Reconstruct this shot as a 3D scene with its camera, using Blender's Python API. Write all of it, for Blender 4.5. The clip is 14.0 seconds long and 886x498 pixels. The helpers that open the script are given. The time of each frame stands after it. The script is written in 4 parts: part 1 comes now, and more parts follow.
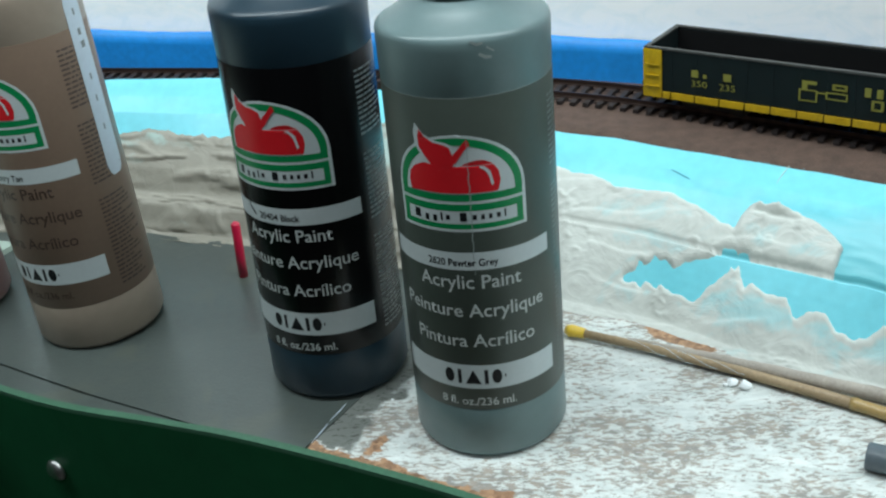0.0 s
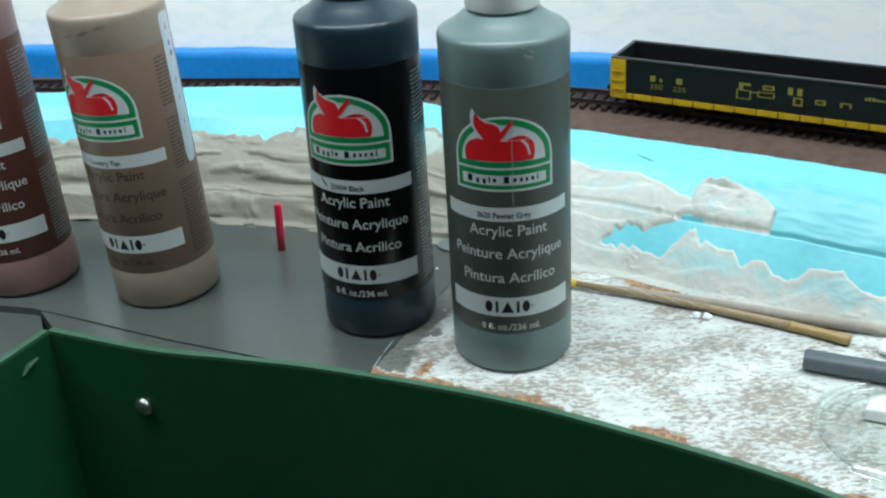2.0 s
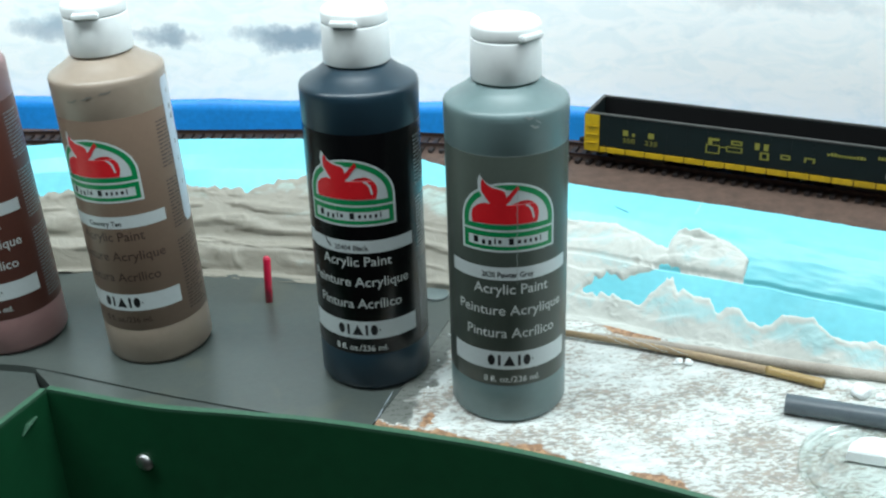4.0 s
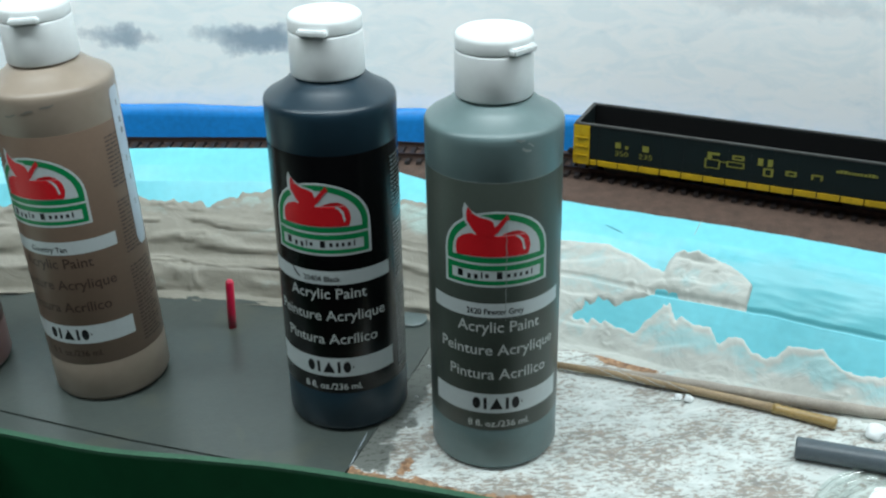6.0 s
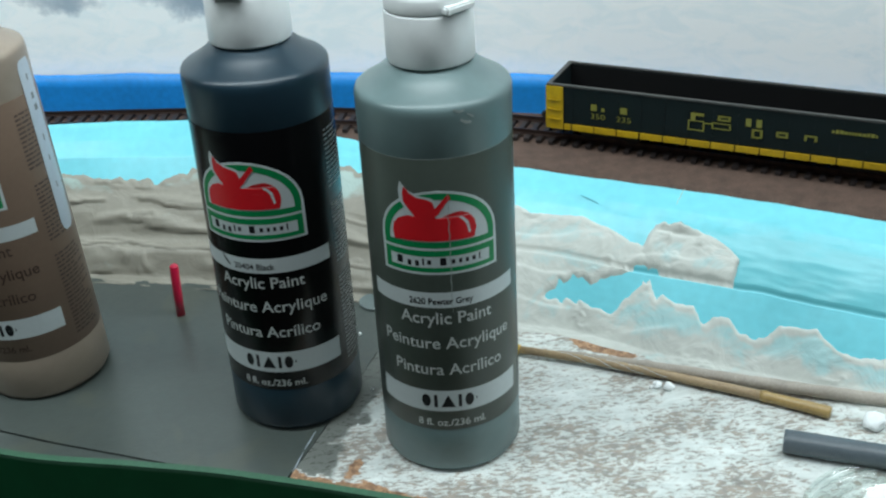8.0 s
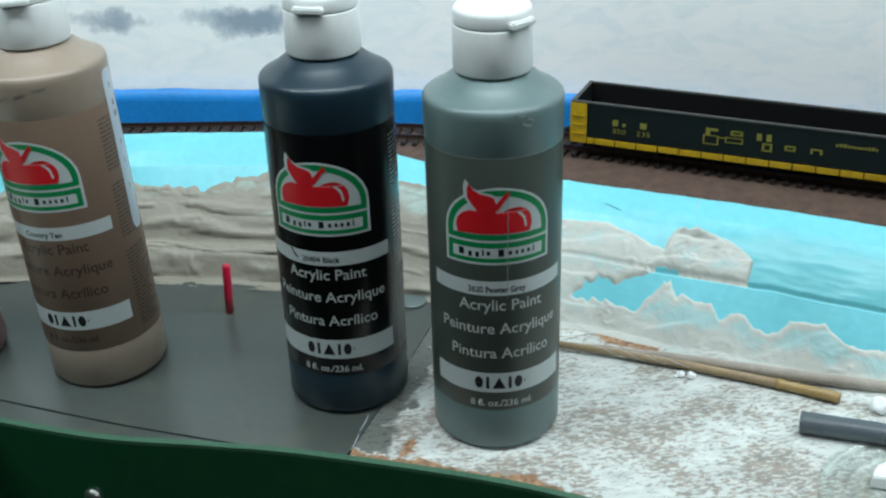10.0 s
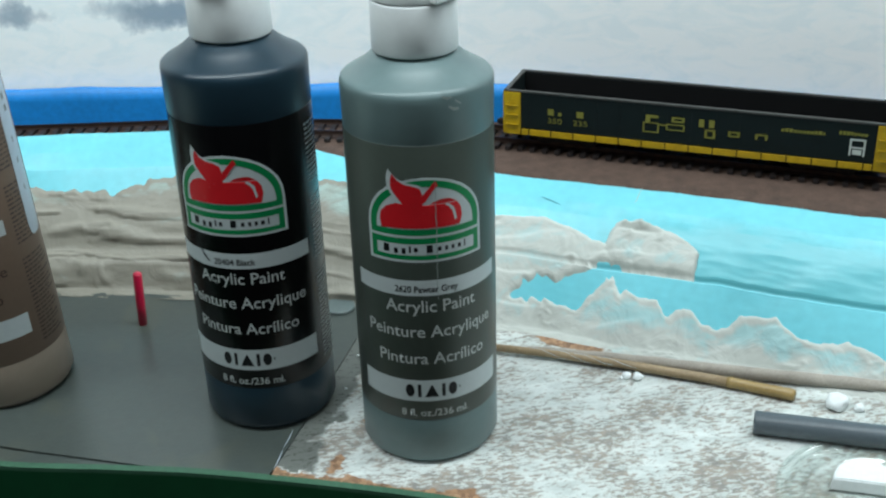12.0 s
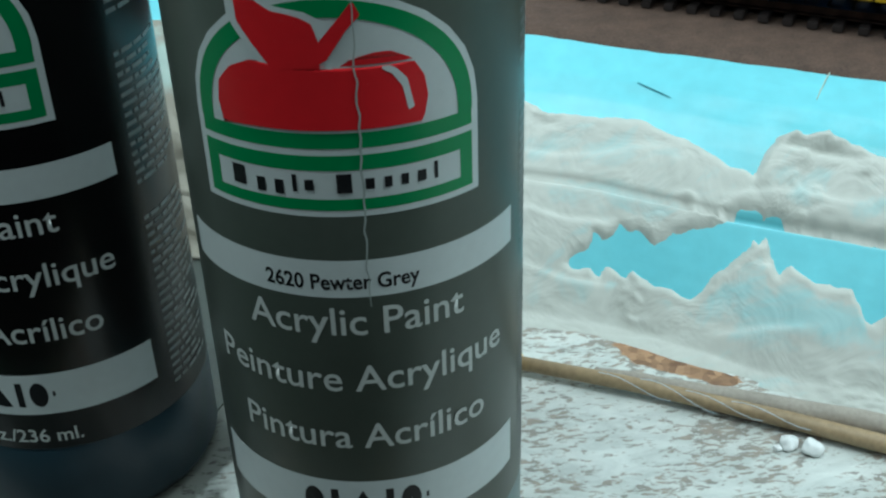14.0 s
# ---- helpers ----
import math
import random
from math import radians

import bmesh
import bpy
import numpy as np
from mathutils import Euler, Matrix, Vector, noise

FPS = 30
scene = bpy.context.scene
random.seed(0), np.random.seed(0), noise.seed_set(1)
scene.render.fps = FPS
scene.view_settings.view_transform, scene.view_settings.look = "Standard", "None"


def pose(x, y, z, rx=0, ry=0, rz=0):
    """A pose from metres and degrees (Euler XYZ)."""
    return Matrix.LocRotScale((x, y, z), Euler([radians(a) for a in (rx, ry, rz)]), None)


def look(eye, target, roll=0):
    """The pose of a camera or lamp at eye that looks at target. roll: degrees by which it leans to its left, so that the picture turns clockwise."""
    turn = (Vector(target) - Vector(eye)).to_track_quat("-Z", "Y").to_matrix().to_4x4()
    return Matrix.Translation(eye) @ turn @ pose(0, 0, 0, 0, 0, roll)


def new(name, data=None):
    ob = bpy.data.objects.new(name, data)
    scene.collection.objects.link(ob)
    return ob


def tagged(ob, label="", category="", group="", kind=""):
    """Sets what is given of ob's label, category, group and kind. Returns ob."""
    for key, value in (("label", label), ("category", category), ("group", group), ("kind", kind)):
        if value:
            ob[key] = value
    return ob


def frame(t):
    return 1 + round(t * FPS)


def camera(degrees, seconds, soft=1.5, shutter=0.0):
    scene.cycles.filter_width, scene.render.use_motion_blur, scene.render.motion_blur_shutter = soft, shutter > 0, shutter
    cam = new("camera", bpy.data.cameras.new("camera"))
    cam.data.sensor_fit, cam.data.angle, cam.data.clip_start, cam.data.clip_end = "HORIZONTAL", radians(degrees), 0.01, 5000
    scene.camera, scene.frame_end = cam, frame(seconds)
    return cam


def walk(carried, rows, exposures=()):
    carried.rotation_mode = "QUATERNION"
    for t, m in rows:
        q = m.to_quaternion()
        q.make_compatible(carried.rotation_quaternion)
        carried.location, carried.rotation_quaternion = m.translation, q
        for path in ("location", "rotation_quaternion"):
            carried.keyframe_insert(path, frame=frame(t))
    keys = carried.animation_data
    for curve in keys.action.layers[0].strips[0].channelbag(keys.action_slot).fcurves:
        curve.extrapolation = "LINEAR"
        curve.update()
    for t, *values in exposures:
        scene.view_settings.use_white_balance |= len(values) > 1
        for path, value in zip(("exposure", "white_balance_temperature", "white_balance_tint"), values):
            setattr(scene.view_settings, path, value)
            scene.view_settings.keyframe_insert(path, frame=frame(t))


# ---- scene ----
cam = camera(42.0, 14.0, soft=2.3, shutter=0.0)
PATH = [
    (0, (0.0523, 0.0161, 0.2532), (-0.0063, 0.4547, 0.0205), -5.43),
    (0.5, (0.0589, 0.0208, 0.2509), (0.0058, 0.4578, 0.0138), -5.66),
    (1, (0.0598, 0.0208, 0.2500), (0.0057, 0.4572, 0.0121), -5.34),
    (1.5, (0.0460, -0.0052, 0.2595), (-0.0114, 0.4339, 0.0274), -5.83),
    (2, (-0.0009, -0.0982, 0.2835), (-0.0110, 0.3481, 0.0583), -3.51),
    (2.5, (-0.0333, -0.1859, 0.3009), (-0.0176, 0.2612, 0.0775), -1.77),
    (3, (-0.0457, -0.1908, 0.3110), (-0.0263, 0.2589, 0.0932), -0.14),
    (3.2, (-0.0394, -0.1749, 0.3162), (-0.0218, 0.2762, 0.1014), -0.75),
    (5.3, (-0.0690, -0.0768, 0.3000), (-0.0059, 0.3627, 0.0702), -0.89),
    (5.5, (-0.0738, -0.0824, 0.3051), (-0.0091, 0.3588, 0.0788), 0.02),
    (6, (-0.0424, -0.0546, 0.3074), (0.0001, 0.3889, 0.0806), -1.25),
    (6.5, (-0.0136, -0.0143, 0.2955), (0.0088, 0.4246, 0.0571), -3.51),
    (7, (-0.0093, 0.0019, 0.2881), (0.0129, 0.4355, 0.0402), -4.08),
    (7.5, (-0.0047, -0.0015, 0.2885), (0.0203, 0.4325, 0.0417), -4.41),
    (8, (-0.0056, -0.0117, 0.2934), (0.0228, 0.4243, 0.0502), -3.39),
    (8.2, (-0.0095, -0.0166, 0.2941), (0.0147, 0.4200, 0.0516), -3.53),
    (10.3, (-0.0586, -0.0533, 0.3025), (-0.0005, 0.3873, 0.0733), -0.83),
    (10.5, (-0.0665, -0.0491, 0.3029), (-0.0012, 0.3909, 0.0746), -0.21),
    (11, (-0.0696, -0.0393, 0.2959), (-0.0011, 0.4008, 0.0686), -0.61),
    (11.5, (-0.0602, -0.0379, 0.2877), (0.0073, 0.3989, 0.0540), -1.82),
    (12, (-0.0366, -0.0232, 0.2800), (0.0347, 0.4162, 0.0523), -1.93),
    (12.5, (-0.0037, 0.0687, 0.2279), (0.0603, 0.5093, 0.0004), -1.98),
    (13, (0.0143, 0.1459, 0.1912), (0.0684, 0.5809, -0.0523), -0.76),
    (13.5, (0.0216, 0.1934, 0.1708), (0.0653, 0.6196, -0.0933), -0.61),
    (14, (0.0199, 0.1942, 0.1701), (0.0512, 0.6219, -0.0936), -1.90),
]
EXPOSURES = [(0.0, 0.0, 6500, 10), (2.0, 0.15, 6500, 10), (2.5, 0.34, 6500, 10), (3.0, 0.45, 6500, 10), (5.5, 0.0, 6500, 10), (7.0, -0.12, 6500, 10), (12.0, -0.12, 6500, 10), (12.5, -0.22, 6450, 8), (13.0, -0.2, 6350, 6), (13.5, -0.26, 6250, 3), (14.0, -0.22, 6250, 3)]
walk(cam, [(t, look(eye, target, roll)) for t, eye, target, roll in PATH], EXPOSURES)

# ---- light: two unseen area lamps added over layout and aisle ----
world = bpy.data.worlds.new("room_air")
scene.world = world
world.use_nodes = True
world.node_tree.nodes["Background"].inputs[0].default_value = (0.75, 0.9, 1.0, 1)
world.node_tree.nodes["Background"].inputs[1].default_value = 0.16


def unseen_lamp(x, y, z, w, h, power, target):
    data = bpy.data.lights.new("unseen_lamp", "AREA")
    data.shape, data.size, data.size_y, data.energy = "RECTANGLE", w, h, power
    data.color = (0.85, 0.97, 1.0)
    ob = new("unseen_lamp", data)
    ob.matrix_world = look((x, y, z), target)
    return ob


# unseen strip lamp put over the layout to brighten the backdrop, plus front fill
unseen_lamp(0.05, 0.27, 0.76, 1.9, 0.10, 15.0, (0.08, 0.68, 0.21))
unseen_lamp(0.25, -0.75, 1.40, 1.2, 0.6, 7, (0.1, 0.58, 0.1))

# ---- helpers: all lengths below are millimetres ----
MM = 0.001
FONT_CACHE = {}


def lin(r, g, b):
    f = lambda c: c / 12.92 if c <= 0.04045 else ((c + 0.055) / 1.055) ** 2.4
    return (f(r / 255), f(g / 255), f(b / 255), 1)


def material(name, color, rough=0.5, metal=0.0, var=0.12, scale=60.0, bump=0.0, bump_scale=300.0, spec=0.5, coat=0.0, subsurface=0.0):
    """A principled material whose colour wavers at two scales."""
    m = bpy.data.materials.new(name)
    m.use_nodes = True
    nt = m.node_tree
    p = nt.nodes["Principled BSDF"]
    p.inputs["Roughness"].default_value = rough
    p.inputs["Metallic"].default_value = metal
    p.inputs["Specular IOR Level"].default_value = spec
    p.inputs["Coat Weight"].default_value = coat
    if subsurface:
        p.inputs["Subsurface Weight"].default_value = subsurface
        p.inputs["Subsurface Radius"].default_value = (0.004, 0.004, 0.004)
    co = nt.nodes.new("ShaderNodeTexCoord")
    n1, n2 = nt.nodes.new("ShaderNodeTexNoise"), nt.nodes.new("ShaderNodeTexNoise")
    n1.inputs["Scale"].default_value, n2.inputs["Scale"].default_value = scale, scale * 9
    n1.inputs["Detail"].default_value = 6
    for n in (n1, n2):
        nt.links.new(co.outputs["Object"], n.inputs["Vector"])
    add = nt.nodes.new("ShaderNodeMath")
    nt.links.new(n1.outputs[0], add.inputs[0])
    nt.links.new(n2.outputs[0], add.inputs[1])
    ramp = nt.nodes.new("ShaderNodeValToRGB")
    dark, light = [c * (1 - var) for c in color[:3]], [min(1, c * (1 + var)) for c in color[:3]]
    ramp.color_ramp.elements[0].color, ramp.color_ramp.elements[1].color = (*dark, 1), (*light, 1)
    ramp.color_ramp.elements[0].position, ramp.color_ramp.elements[1].position = 0.3, 0.7
    half = nt.nodes.new("ShaderNodeMath")
    half.operation = "MULTIPLY"
    half.inputs[1].default_value = 0.5
    nt.links.new(add.outputs[0], half.inputs[0])
    nt.links.new(half.outputs[0], ramp.inputs[0])
    nt.links.new(ramp.outputs[0], p.inputs["Base Color"])
    if bump:
        b = nt.nodes.new("ShaderNodeBump")
        b.inputs["Strength"].default_value, b.inputs["Distance"].default_value = bump, 0.0006
        n3 = nt.nodes.new("ShaderNodeTexNoise")
        n3.inputs["Scale"].default_value, n3.inputs["Detail"].default_value = bump_scale, 5
        nt.links.new(co.outputs["Object"], n3.inputs["Vector"])
        nt.links.new(n3.outputs[0], b.inputs["Height"])
        nt.links.new(b.outputs[0], p.inputs["Normal"])
    return m


def node(nt, kind, **values):
    n = nt.nodes.new(kind)
    for key, value in values.items():
        n.inputs[key.replace("_", " ")].default_value = value
    return n


def stain(mat, color, scale, lo, hi, amount):
    """Blotches with an edge of their own over a plain material, glossier than the rest."""
    nt = mat.node_tree
    p = nt.nodes["Principled BSDF"]
    base = p.inputs["Base Color"].links[0].from_socket
    co = nt.nodes.new("ShaderNodeTexCoord")
    n = node(nt, "ShaderNodeTexNoise", Scale=scale, Detail=4.0, Distortion=0.6)
    nt.links.new(co.outputs["Object"], n.inputs["Vector"])
    fac = nt.nodes.new("ShaderNodeMapRange")
    fac.inputs[1].default_value, fac.inputs[2].default_value, fac.inputs[4].default_value = lo, hi, amount
    nt.links.new(n.outputs[0], fac.inputs[0])
    mix = nt.nodes.new("ShaderNodeMixRGB")
    mix.inputs[2].default_value = color
    nt.links.new(fac.outputs[0], mix.inputs[0])
    nt.links.new(base, mix.inputs[1])
    nt.links.new(mix.outputs[0], p.inputs["Base Color"])
    gloss = nt.nodes.new("ShaderNodeMapRange")
    gloss.inputs[2].default_value = amount
    gloss.inputs[3].default_value, gloss.inputs[4].default_value = p.inputs["Roughness"].default_value, p.inputs["Roughness"].default_value * 0.6
    nt.links.new(fac.outputs[0], gloss.inputs[0])
    nt.links.new(gloss.outputs[0], p.inputs["Roughness"])


def link(name, bm, mat, smooth=False):
    me = bpy.data.meshes.new(name)
    bmesh.ops.scale(bm, vec=(MM, MM, MM), verts=bm.verts)
    bm.normal_update()
    bm.to_mesh(me)
    bm.free()
    if smooth:
        me.polygons.foreach_set("use_smooth", [True] * len(me.polygons))
    me.materials.append(mat)
    return new(name, me)


def part(name, bm, mat, parent=None, label="", smooth=False):
    ob = link(name, bm, mat, smooth)
    if parent:
        ob.parent = parent
    return tagged(ob, label)


def thing(name, at, label, category, group="", turn=0.0):
    ob = new(name)
    ob.empty_display_size = 0.01
    ob.matrix_world = pose(at[0] * MM, at[1] * MM, at[2] * MM, 0, 0, turn)
    return tagged(ob, label, category, group)


def grid_mesh(name, pts, faces, mat, smooth=True, attr=None):
    me = bpy.data.meshes.new(name)
    me.from_pydata([tuple(p) for p in np.asarray(pts) * MM], [], [tuple(f) for f in faces])
    if smooth:
        me.polygons.foreach_set("use_smooth", [True] * len(me.polygons))
    if attr is not None:
        a = me.attributes.new("wear", "FLOAT", "POINT")
        a.data.foreach_set("value", np.asarray(attr, dtype=np.float32))
    me.materials.append(mat)
    me.update()
    return new(name, me)


def box(bm, x0, y0, z0, x1, y1, z1, bevel=0.0):
    r = bmesh.ops.create_cube(bm, size=1)
    vs = r["verts"]
    bmesh.ops.scale(bm, vec=(x1 - x0, y1 - y0, z1 - z0), verts=vs)
    bmesh.ops.translate(bm, vec=((x0 + x1) / 2, (y0 + y1) / 2, (z0 + z1) / 2), verts=vs)
    if bevel:
        edges = list({e for v in vs for e in v.link_edges})
        bmesh.ops.bevel(bm, geom=edges, offset=bevel, segments=2, affect="EDGES")
    return bm


def block(*a, bevel=0.0):
    return box(bmesh.new(), *a, bevel=bevel)


def lathe(profile, n=64, cap=True):
    """Turns (r, z) pairs round the z axis."""
    bm = bmesh.new()
    rings = []
    for r, z in profile:
        rings.append([bm.verts.new((r * math.cos(2 * math.pi * k / n), r * math.sin(2 * math.pi * k / n), z)) for k in range(n)])
    for a, b in zip(rings, rings[1:]):
        for k in range(n):
            bm.faces.new((a[k], a[(k + 1) % n], b[(k + 1) % n], b[k]))
    if cap:
        bm.faces.new(rings[0][::-1])
        bm.faces.new(rings[-1])
    return bm


def rod(points, radii, n=16):
    """A tapered round bar along points."""
    bm = bmesh.new()
    rings = []
    pts = [Vector(p) for p in points]
    for i, p in enumerate(pts):
        d = (pts[min(i + 1, len(pts) - 1)] - pts[max(i - 1, 0)]).normalized()
        side = d.cross(Vector((0, 0, 1)))
        side = side.normalized() if side.length > 1e-4 else Vector((1, 0, 0))
        up = side.cross(d)
        rings.append([bm.verts.new(p + radii[i] * (side * math.cos(2 * math.pi * k / n) + up * math.sin(2 * math.pi * k / n))) for k in range(n)])
    for a, b in zip(rings, rings[1:]):
        for k in range(n):
            bm.faces.new((a[k], a[(k + 1) % n], b[(k + 1) % n], b[k]))
    bm.faces.new(rings[0][::-1])
    bm.faces.new(rings[-1])
    bmesh.ops.recalc_face_normals(bm, faces=bm.faces)
    return bm


def fbm(x, y, scale, octaves=4, seed=0.0, z=0.0):
    """Smooth noise in -1..1 for arrays of places."""
    x, y = np.asarray(x, float), np.asarray(y, float)
    out = np.zeros(x.shape)
    flat = out.ravel()
    fx, fy = np.broadcast_to(x, x.shape).ravel(), np.broadcast_to(y, x.shape).ravel()
    for i in range(flat.size):
        flat[i] = noise.fractal(Vector((fx[i] / scale, fy[i] / scale, seed + z)), 0.9, 2.0, octaves)
    return flat.reshape(x.shape)


# ---- materials ----
GREY_PAINT = material("grey_tabletop_paint", lin(73, 80, 77), 0.3, var=0.1, scale=25, bump=0.15, bump_scale=700)

stain(GREY_PAINT, lin(82, 86, 78), 17.0, 0.58, 0.63, 0.6)
stain(GREY_PAINT, lin(120, 124, 122), 260.0, 0.74, 0.78, 0.8)
GREEN = material("dark_green_enamel", lin(21, 73, 45), 0.35, var=0.15, scale=12, bump=0.1, bump_scale=120)
GREEN_EDGE = material("worn_green_edge", lin(58, 98, 76), 0.6, var=0.2, scale=80)
STEEL = material("screw_steel", lin(206, 206, 206), 0.32, metal=1.0, var=0.05)
WHITE_CAP = material("white_cap_plastic", lin(226, 230, 230), 0.42, var=0.03, scale=40, subsurface=0.2)
RED = material("label_red", lin(205, 26, 36), 0.4, var=0.05)
LABEL_GREEN = material("label_green", lin(0, 128, 72), 0.4, var=0.05)
LABEL_WHITE = material("label_white", lin(190, 199, 200), 0.4, var=0.04)
INK = material("label_ink", lin(16, 18, 22), 0.45, var=0.05)
PRINT = material("label_pale_print", lin(182, 188, 186), 0.4, var=0.04)
FINE_PRINT = material("label_fine_print", lin(112, 118, 118), 0.4, var=0.1, scale=900)
RAIL = material("rail_brown_metal", lin(74, 60, 55), 0.35, metal=0.7, var=0.2, scale=200)
TIE = material("tie_dark_plastic", lin(38, 31, 30), 0.6, var=0.25, scale=300)
CAR_BLACK = material("car_dark_paint", lin(17, 26, 27), 0.55, var=0.12, scale=90, spec=0.2)
CAR_IN = material("car_black_inside", lin(12, 12, 13), 0.7, var=0.15, spec=0.2)
CAR_RIM = material("car_rim_grey", lin(66, 66, 64), 0.5, var=0.15)
YELLOW = material("car_yellow_paint", lin(176, 143, 14), 0.45, var=0.3, scale=200)
CAR_PRINT = material("car_yellow_print", lin(124, 120, 48), 0.5, var=0.08)
CAR_WHITE = material("car_white_print", lin(190, 196, 190), 0.5, var=0.08)
TRUCK = material("truck_black", lin(22, 20, 20), 0.6, var=0.2)
PVC = material("grey_plastic_pipe", lin(84, 93, 99), 0.4, var=0.12, scale=70, bump=0.08)
BAMBOO = material("bamboo", lin(156, 134, 104), 0.5, var=0.25, scale=90, bump=0.2, bump_scale=400)
BRASS = material("varnished_handle_end", lin(158, 132, 84), 0.35, var=0.2, scale=120)
YTIP = material("yellow_tip", lin(214, 178, 60), 0.4, var=0.1)
CHALK = material("white_plaster_crumb", lin(232, 236, 236), 0.8, var=0.05, bump=0.4, bump_scale=900)
RED_PLASTIC = material("red_plastic", lin(184, 24, 60), 0.3, var=0.08)
DISC = material("grey_disc", lin(96, 108, 108), 0.35, var=0.1)
TAPE = material("blue_masking_tape", lin(20, 128, 204), 0.5, var=0.16, scale=35, bump=0.25, bump_scale=90)
WALL = material("room_wall", lin(140, 142, 138), 0.8, var=0.05, scale=2)
FLOOR = material("room_floor", lin(96, 92, 86), 0.7, var=0.2, scale=4)
PALE = material("pale_green_board", lin(178, 196, 184), 0.6, var=0.08, scale=30)
PLY = material("plywood_edge", lin(124, 116, 102), 0.7, var=0.25, scale=60)
PALE_WHITE = material("pale_blue_white", lin(186, 198, 208), 0.4, var=0.06)
DOWEL = material("dusty_wood_dowel", lin(160, 152, 142), 0.75, var=0.22, scale=110, bump=0.3, bump_scale=300)
TAN_FINE = material("tan_fine_print", lin(72, 58, 50), 0.45, var=0.1, scale=900)


def foam_material():
    """Painted foam; the belt above the crack is darker and rougher."""
    m = material("turquoise_foam", lin(112, 199, 212), 0.36, var=0.08, scale=22, bump=0.3, bump_scale=70)
    nt = m.node_tree
    p = nt.nodes["Principled BSDF"]
    ramp = p.inputs["Base Color"].links[0].from_node
    a = nt.nodes.new("ShaderNodeAttribute")
    a.attribute_name = "wear"
    co = nt.nodes.new("ShaderNodeTexCoord")
    n = node(nt, "ShaderNodeTexNoise", Scale=45.0, Detail=8.0, Roughness=0.7)
    nt.links.new(co.outputs["Object"], n.inputs["Vector"])
    edge = nt.nodes.new("ShaderNodeMath")
    edge.operation = "MULTIPLY_ADD"
    edge.inputs[1].default_value = 1.5
    nt.links.new(n.outputs[0], edge.inputs[0])
    nt.links.new(a.outputs["Fac"], edge.inputs[2])
    fac = nt.nodes.new("ShaderNodeMapRange")
    fac.inputs[1].default_value, fac.inputs[2].default_value = 0.95, 1.6
    fac.inputs[4].default_value = 0.85
    nt.links.new(edge.outputs[0], fac.inputs[0])
    mix = nt.nodes.new("ShaderNodeMixRGB")
    mix.inputs[2].default_value = lin(96, 178, 188)
    nt.links.new(fac.outputs[0], mix.inputs[0])
    nt.links.new(ramp.outputs[0], mix.inputs[1])
    nt.links.new(mix.outputs[0], p.inputs["Base Color"])
    return m


def plaster_material(name, color, thin, amount):
    """Plaster with thin smeared places, drawn out along the trowel's strokes, that let the foam's colour through."""
    m = material(name, color, 0.55, var=0.08, scale=30, bump=0.3, bump_scale=160)
    nt = m.node_tree
    p = nt.nodes["Principled BSDF"]
    ramp = p.inputs["Base Color"].links[0].from_node
    a = nt.nodes.new("ShaderNodeAttribute")
    a.attribute_name = "wear"
    co = nt.nodes.new("ShaderNodeTexCoord")
    drawn = nt.nodes.new("ShaderNodeMapping")
    drawn.inputs["Rotation"].default_value = (0, 0, 0.5)
    drawn.inputs["Scale"].default_value = (1.0, 2.0, 1.4)
    nt.links.new(co.outputs["Object"], drawn.inputs[0])
    n = node(nt, "ShaderNodeTexNoise", Scale=34.0, Detail=7.0, Roughness=0.62, Distortion=0.5)
    nt.links.new(drawn.outputs[0], n.inputs["Vector"])
    total = nt.nodes.new("ShaderNodeMath")
    total.operation = "MULTIPLY_ADD"
    total.inputs[1].default_value = 1.7
    nt.links.new(n.outputs[0], total.inputs[0])
    nt.links.new(a.outputs["Fac"], total.inputs[2])
    fac = nt.nodes.new("ShaderNodeMapRange")
    fac.inputs[1].default_value, fac.inputs[2].default_value, fac.inputs[4].default_value = 1.13, 1.42, amount
    nt.links.new(total.outputs[0], fac.inputs[0])
    mix = nt.nodes.new("ShaderNodeMixRGB")
    mix.inputs[2].default_value = thin
    nt.links.new(fac.outputs[0], mix.inputs[0])
    nt.links.new(ramp.outputs[0], mix.inputs[1])
    nt.links.new(mix.outputs[0], p.inputs["Base Color"])
    relief = p.inputs["Normal"].links[0].from_node
    relief.inputs["Strength"].default_value, relief.inputs["Distance"].default_value = 0.55, 0.0016
    grain = relief.inputs["Height"].links[0].from_node
    grain.inputs["Roughness"].default_value = 0.6
    grain.inputs["Detail"].default_value = 3
    grain.inputs["Distortion"].default_value = 1.2
    grain.inputs["Scale"].default_value = 62.0
    return m


def cork_material():
    m = material("cork_roadbed", lin(80, 62, 53), 0.85, var=0.45, scale=170, bump=0.9, bump_scale=520)
    return m


